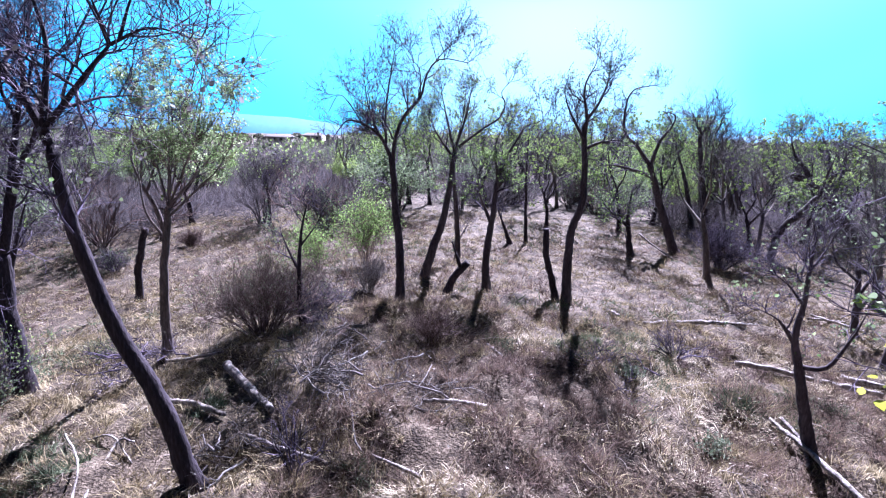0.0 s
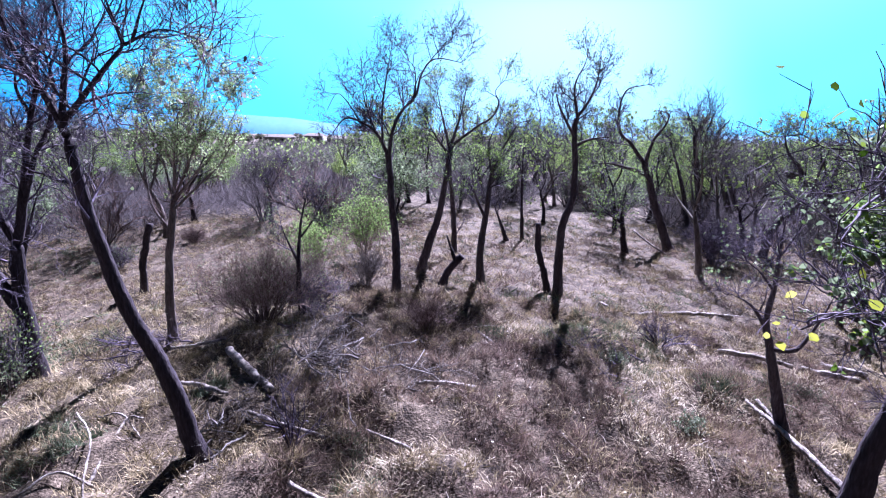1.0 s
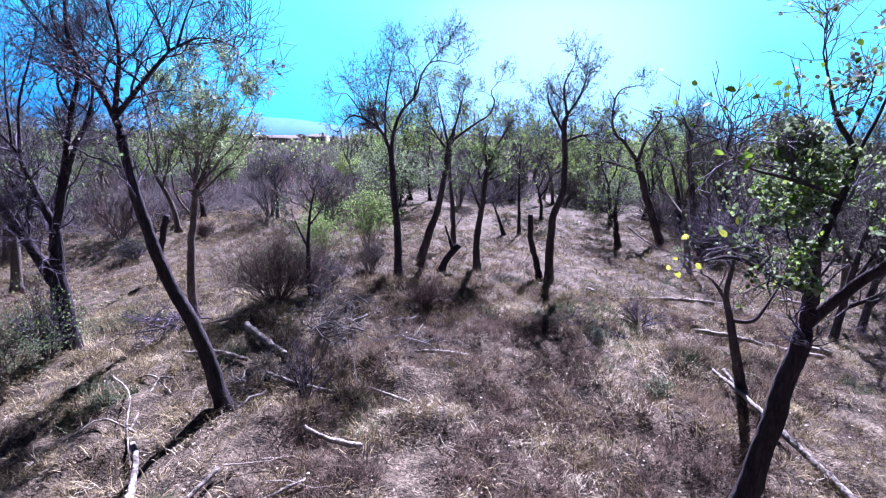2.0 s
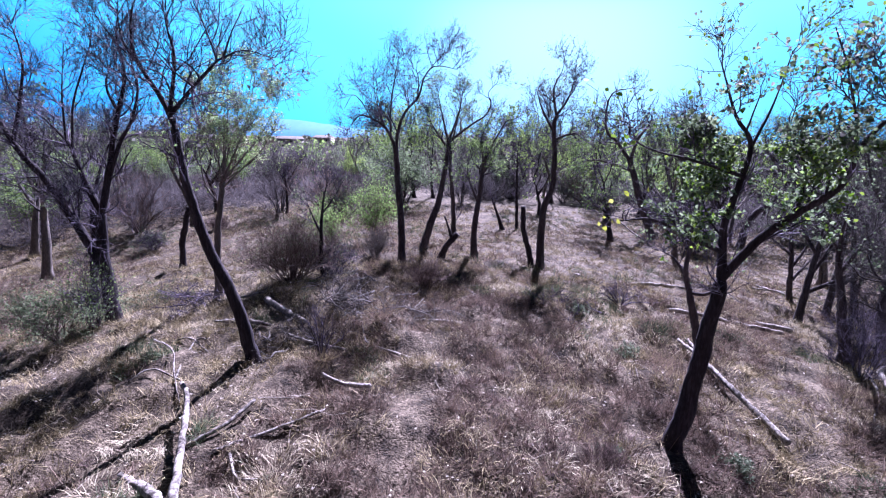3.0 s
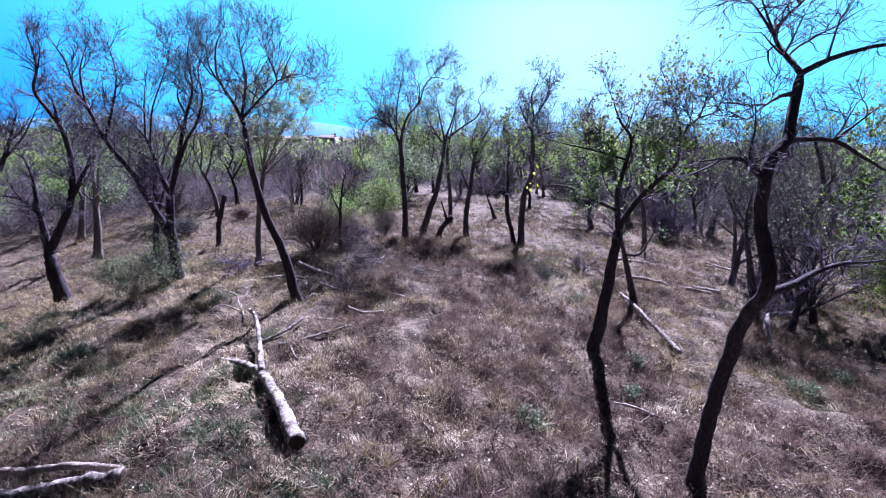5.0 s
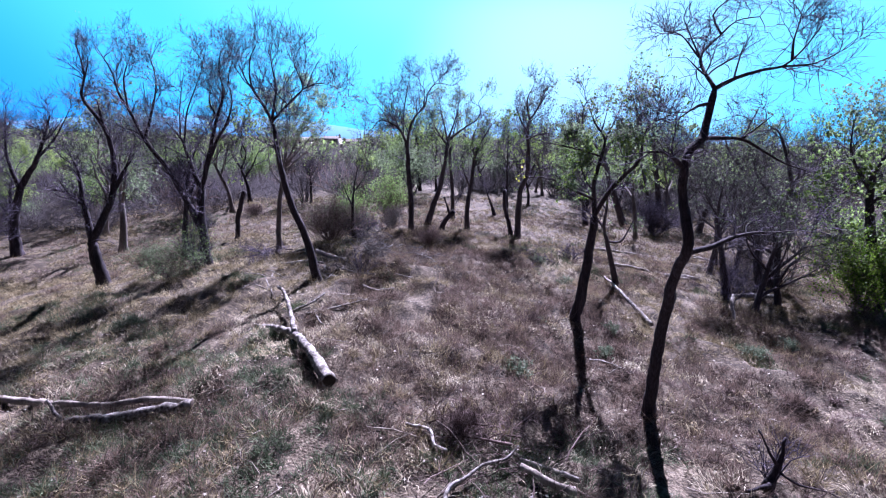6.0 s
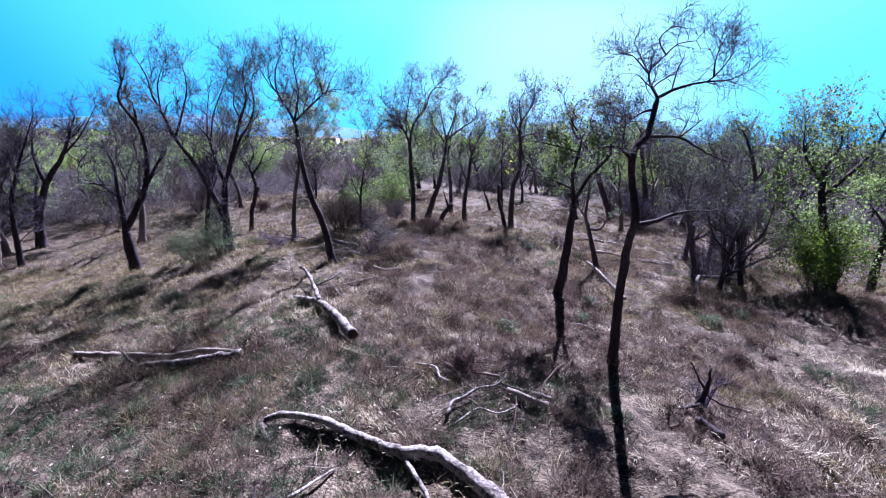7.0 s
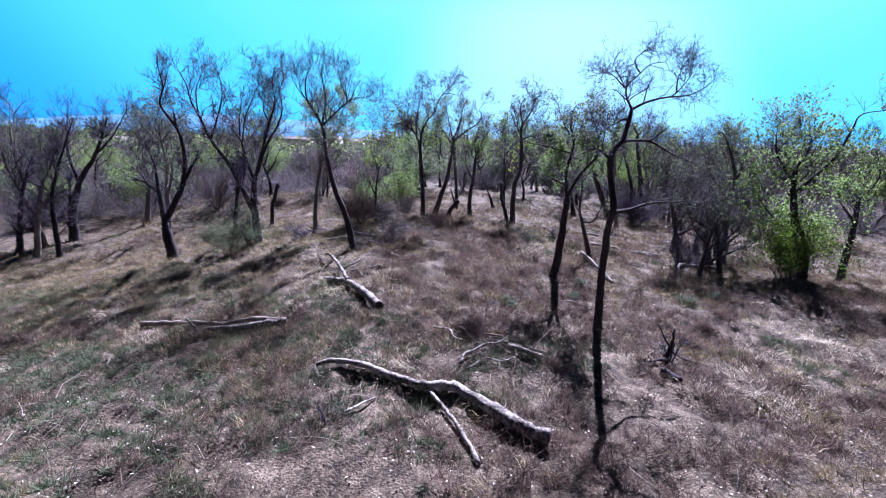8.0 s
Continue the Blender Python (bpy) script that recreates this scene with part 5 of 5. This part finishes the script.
shrub(-1.5, -5.54, "bare_shrub", "small dark dead branching weed", stems=6, height=0.55, width=0.4, mats=TWIG, twig_count=4, fine=1, stem_r=0.014)


def brush_heap(x, y, w, h, count, label, mat=TWIG):
    """Dead branches heaped on one another."""
    a = rng.uniform(0, 2 * np.pi, count)
    d = np.stack([np.cos(a), np.sin(a), rng.uniform(-0.1, 0.5, count)], 1)
    c = np.stack([rng.normal(size=count) * w * 0.35, rng.normal(size=count) * w * 0.35, rng.uniform(0, h, count)], 1)
    ln = rng.uniform(0.4, 1.2, count)[:, None, None] * w * 0.7
    t = np.linspace(-0.5, 0.5, 6)[None, :, None]
    p = c[:, None] + d[:, None] * t * ln + rng.normal(size=(count, 6, 3)) * 0.03
    p[..., 2] = np.maximum(p[..., 2], 0.03)
    r = rng.uniform(0.008, 0.028, (count, 1)) * np.linspace(1, 0.4, 6)[None]
    p1, r1 = sprout(p, r, count * 5, 0.4 * w, 0.9, 0.1, 0.1, 1.0, 5, 0.6, 0.009, 0.4, 0.3)
    p2, r2 = sprout(p1, r1, len(p1) * 3, 0.2 * w, 0.9, 0.05, 0.1, 1.0, 4, 0.7, 0.006, 0.4, 0.3)
    for q in (p1, p2):
        q[..., 2] = np.maximum(q[..., 2], 0.02)
    woody("brush_heap", (x, y), [("branch_mass", tubes(p, r, 5), mat, "stuff", False), ("twig_mass", joined([tubes(p1, r1, 3), tubes(p2, r2, 3)]), mat, "stuff", False)], label, "brush heap")


brush_heap(-2.3, 8.5, 1.4, 0.9, 36, "tangled grey heap of dead branches", DRY_BRUSH)
brush_heap(-0.9, 7.9, 1.5, 0.4, 16, "low tangled heap of dead branches", DRY_BRUSH)
brush_heap(-3.1, 6.6, 1.0, 0.4, 14, "grey tangled heap of dead branches", DRY_BRUSH)
brush_heap(1.5, -1.9, 1.7, 0.35, 34, "low heap of dead pale branches", TWIG_BROWN)
brush_heap(-6.9, 9.9, 1.2, 0.5, 26, "dark tangled heap of dead branches")
brush_heap(3.5, 9.4, 1.2, 0.3, 22, "low heap of dead twigs")
brush_heap(6.4, -3.0, 1.2, 0.2, 20, "low heap of dead twigs on dark soil", TWIG_BROWN)


# ---- ground cover ----
def field(n, x0, x1, y0, y1, r):
    return np.stack([r.uniform(x0, x1, n), r.uniform(y0, y1, n)], 1)


def blades(xy, per, length, width, lean, seed, droop=0.4, comb=0.0, spread_by=0.22):
    """Tufts of bent blades at the places xy. comb: how far neighbours lie the same way."""
    r = np.random.default_rng(seed)
    n = len(xy) * per
    at = np.repeat(xy, per, 0) + r.normal(size=(n, 2)) * np.repeat(length, per)[:, None] * spread_by
    z = rough_lie(at[:, 0], at[:, 1]) - 0.01
    a = r.uniform(0, 2 * np.pi, n)
    if comb:
        way = patchy(at[:, 0], at[:, 1], 0.9, seed + 90) * 4 * np.pi
        a = np.where(r.random(n) < comb, way + r.normal(size=n) * 0.35, a)
    ln = np.repeat(length, per) * r.uniform(0.5, 1.25, n)
    tilt = np.clip(r.normal(lean, 0.35, n), 0.05, 1.5)
    out = np.stack([np.cos(a), np.sin(a)], 1)
    side = np.stack([-out[:, 1], out[:, 0]], 1)
    base = np.column_stack([at, z])
    w = width * r.uniform(0.6, 1.4, n)
    mid = base + np.column_stack([out * (np.sin(tilt * 0.75) * ln * 0.55)[:, None], np.cos(tilt * 0.75) * ln * 0.55])
    t2 = tilt + droop
    tip = mid + np.column_stack([out * (np.sin(t2) * ln * 0.45)[:, None], np.cos(t2) * ln * 0.45])
    s3 = np.column_stack([side * w[:, None], np.zeros(n)])
    v = np.stack([base - s3, base + s3, mid + s3 * 0.7, mid - s3 * 0.7, tip], 1).reshape(-1, 3)
    i = np.arange(n)[:, None] * 5
    return v, [i + np.array([[0, 1, 2, 3]]), i + np.array([[3, 2, 4]])]


def fuzz(xy, per, size, width, seed, tall=0.8):
    """Round fuzzy tufts of thin straight stalks."""
    r = np.random.default_rng(seed)
    n = len(xy) * per
    ln = np.repeat(size, per) * r.uniform(0.55, 1.15, n)
    d = r.normal(size=(n, 3))
    d[:, 2] = np.abs(d[:, 2]) * tall + 0.25
    d = unit(d)
    at = np.repeat(xy, per, 0) + r.normal(size=(n, 2)) * (ln * 0.3)[:, None]
    base = np.column_stack([at, rough_lie(at[:, 0], at[:, 1]) - 0.01])
    tip = base + d * ln[:, None]
    side = unit(np.cross(d, r.normal(size=(n, 3)))) * (width * r.uniform(0.6, 1.4, n))[:, None]
    v = np.stack([base - side, base + side, tip], 1).reshape(-1, 3)
    return v, [np.arange(3 * n).reshape(n, 3)]


def cover(name, label, mat, v, f, category="grass"):
    tagged(part(name, mesh_from(name, v, f), mat), label, category, kind="stuff")


def make_cover():
    r = np.random.default_rng(5)
    # matted straw
    xy = np.vstack([field(15000, -14, 16, -9, 12, r), field(6000, -27, -14, -6, 13, r), field(3500, 16, 25, -4, 13, r)])
    p = patchy(xy[:, 0], xy[:, 1], 1.6, 41) * 0.5 + patchy(xy[:, 0], xy[:, 1], 0.6, 42) * 0.5
    p = p - 0.32 * ((xy[:, 0] < -1.0) & (xy[:, 1] < -1.5)) - 0.14 * ((xy[:, 0] < -4.2) & (xy[:, 1] < 3.2)) - 0.1 * ((xy[:, 0] > 3) & (xy[:, 1] < 2.5)) - 0.09 * ((xy[:, 0] > -2.5) & (xy[:, 1] < 6)) - 0.3 * ((patchy(xy[:, 0], xy[:, 1], 1.3, 91) > 0.55) & (xy[:, 1] < -6.3))
    xy = xy[r.random(len(xy)) < np.clip(p * 4.2 - 1.7 + 0.5 * (xy[:, 0] < -0.5) * (xy[:, 1] > 0), 0.02, 1)]
    cover("dry_grass", "matted pale dry grass over the woodland floor", STRAW, *blades(xy[::2], 13, 0.19 + 0.22 * r.random(len(xy[::2])), 0.0055, 1.15, 6, 0.35, 0.85, 0.3))
    xy = field(26000, -28, 32, 11, 34, r)
    p = patchy(xy[:, 0], xy[:, 1], 2.0, 43) * 0.6 + patchy(xy[:, 0], xy[:, 1], 0.8, 44) * 0.4
    xy = xy[r.random(len(xy)) < np.clip(p * 2.0 - 0.5, 0.05, 1)]
    cover("dry_grass", "pale dry grass of the clearing", STRAW, *fuzz(xy, 7, 0.2 + 0.2 * r.random(len(xy)), 0.011, 16, 0.5))
    # fuzzy weeds, each kind in drifts of its own
    kinds = (
        ("brown_weeds", "fuzzy brown dry weeds in round clumps", WEED, 15000, 0.47, 30, 0.34, 21),
        ("dark_weeds", "dark withered weeds in low clumps, thicker to deepen tree shadows", TWIG_BROWN, 9000, 0.52, 26, 0.24, 22),
        ("straw_weeds", "pale straw-coloured weed clumps", STRAW, 9000, 0.52, 26, 0.28, 23),
        ("grey_weeds", "grey-green low weeds among the dry grass", GREENGRASS, 14000, 0.58, 30, 0.26, 24),
    )
    for name, label, mat, n, cut, per, size, seed in kinds:
        xy = field(int(n * 1.5), -25, 22, -9, 13, r)
        p = patchy(xy[:, 0], xy[:, 1], 2.6, seed) * 0.6 + patchy(xy[:, 0], xy[:, 1], 0.8, seed + 20) * 0.4
        if name in ("brown_weeds", "dark_weeds"):
            p = p - 0.25 * ((xy[:, 0] < -2.5) & (xy[:, 1] > 1))
        if name in ("brown_weeds", "straw_weeds"):
            p = p + 0.09 * ((xy[:, 0] > -2) & (xy[:, 0] < 7) & (xy[:, 1] > 0.5) & (xy[:, 1] < 10))
        if name != "grey_weeds":
            p = p - 0.16 * ((xy[:, 0] < -1.0) & (xy[:, 1] < -1.5))
        bare = (patchy(xy[:, 0], xy[:, 1], 1.3, 91) > 0.55) & (xy[:, 1] < -6.3)
        p = np.where(bare, 0, p)
        if name == "dark_weeds":
            # real dark weeds, crowded here to darken the ground under tree shadows
            p = p + 0.13 * ((xy[:, 0] > 1.5) & (xy[:, 0] < 9.5) & (xy[:, 1] < 2)) + 0.05 * ((xy[:, 0] > -2) & (xy[:, 0] < 4) & (xy[:, 1] < 3.5) & (xy[:, 1] > 0)) + 0.14 * ((xy[:, 0] > 1.8) & (xy[:, 0] < 4.2) & (xy[:, 1] < -0.8) & (xy[:, 1] > -4.5)) + 0.2 * ((xy[:, 0] > 2.6) & (xy[:, 0] < 5.2) & (xy[:, 1] < -4.8))
        if name == "dark_weeds":
            p = p - 0.1 * (xy[:, 1] > 5)
        open_straw = (xy[:, 0] > -4.5) & (xy[:, 0] < 0.3) & (xy[:, 1] > 3) & (xy[:, 1] < 7)
        if name in ("dark_weeds", "brown_weeds"):
            p = p - 0.16 * open_straw
        open_straw = open_straw | (xy[:, 0] > -1.5) & (xy[:, 0] < 1.6) & (xy[:, 1] > -3.6) & (xy[:, 1] < 0)
        if name == "straw_weeds":
            p = p + 0.06 * (xy[:, 1] > 5.5) + 0.1 * open_straw
        if name == "grey_weeds":
            p = p + 0.45 * ((xy[:, 0] < -0.6 + 1.5 * patchy(xy[:, 0], xy[:, 1], 1.5, 95)) & (xy[:, 1] < 0.5 - 2 * patchy(xy[:, 0], xy[:, 1], 1.5, 96))) - 0.05 - 0.07 * (xy[:, 0] > 0) + 0.18 * ((xy[:, 0] < -4.2 - patchy(xy[:, 0], xy[:, 1], 1.5, 97)) & (xy[:, 1] > 0.5) & (xy[:, 1] < 3.6))
        if name == "straw_weeds":
            p = p + 0.1 * ((xy[:, 0] < -0.5) & (xy[:, 1] > 1))
        xy = xy[p > cut]
        p_size = size * (0.8 if name == "dark_weeds" else 1.0)
        cover(name, label, mat, *fuzz(xy, per, p_size * (0.6 + 0.9 * r.random(len(xy)) ** 2), 0.0055, seed + 40), "weeds")
        xy = field(n // 3, -26, 30, 13, 32, r)
        p = patchy(xy[:, 0], xy[:, 1], 3.0, seed) * 0.6 + patchy(xy[:, 0], xy[:, 1], 1.0, seed + 20) * 0.4
        xy = xy[p > cut]
        cover(name, label, mat, *fuzz(xy, per // 3, size * (0.8 + 0.9 * r.random(len(xy))), 0.011, seed + 60), "weeds")
    # bleached straw lying flat in patches
    xy = field(12000, -12, 12, -4, 12, r)
    p = patchy(xy[:, 0], xy[:, 1], 1.3, 141) * 0.6 + patchy(xy[:, 0], xy[:, 1], 0.5, 142) * 0.4
    p = p - 0.12 * ((xy[:, 0] < -1.0) & (xy[:, 1] < -1.5)) + 0.05 * ((xy[:, 0] > -1.5) & (xy[:, 0] < 1.6) & (xy[:, 1] > -3.6) & (xy[:, 1] < 0))
    xy = xy[p > 0.61]
    cover("bleached_straw", "bleached pale straw lying flat in patches", STRAW_PALE, *blades(xy, 9, 0.14 + 0.16 * r.random(len(xy)), 0.006, 1.3, 146, 0.25, 0.85, 0.35))
    # litter and twigs
    xy = np.vstack([field(20000, -13, 15, -9, 11, r), field(9000, -22, 26, 11, 28, r)])
    p = patchy(xy[:, 0], xy[:, 1], 1.1, 71)
    xy = xy[r.random(len(xy)) < p ** 1.5]
    c = np.column_stack([xy, rough_lie(xy[:, 0], xy[:, 1]) + 0.03 + 0.05 * r.random(len(xy))])
    cover("leaf_litter", "pale dead leaves scattered over the soil", LITTER, *leaf_quads(c, 0.05, 0.7), "leaves")
    n = 800
    xy = field(n, -15, 16, -9, 18, r)
    a = r.uniform(0, 2 * np.pi, n)
    ln = 0.15 + 0.9 * r.random(n) ** 2
    t = np.linspace(-0.5, 0.5, 4)
    pt = xy[:, None] + np.stack([np.cos(a), np.sin(a)], 1)[:, None] * (ln[:, None] * t)[..., None] + r.normal(size=(n, 4, 2)) * 0.03
    z = rough_lie(pt[..., 0], pt[..., 1]) + 0.04 + r.random((n, 1)) * 0.1 + r.normal(size=(n, 4)) * 0.015
    path = np.concatenate([pt, z[..., None]], 2)
    cover("fallen_twigs", "small fallen twigs and sticks on the ground", BARK_PALE, *tubes(path, r.uniform(0.004, 0.013, (n, 1)) * np.linspace(1, 0.5, 4)[None], 3), "twigs")


make_cover()
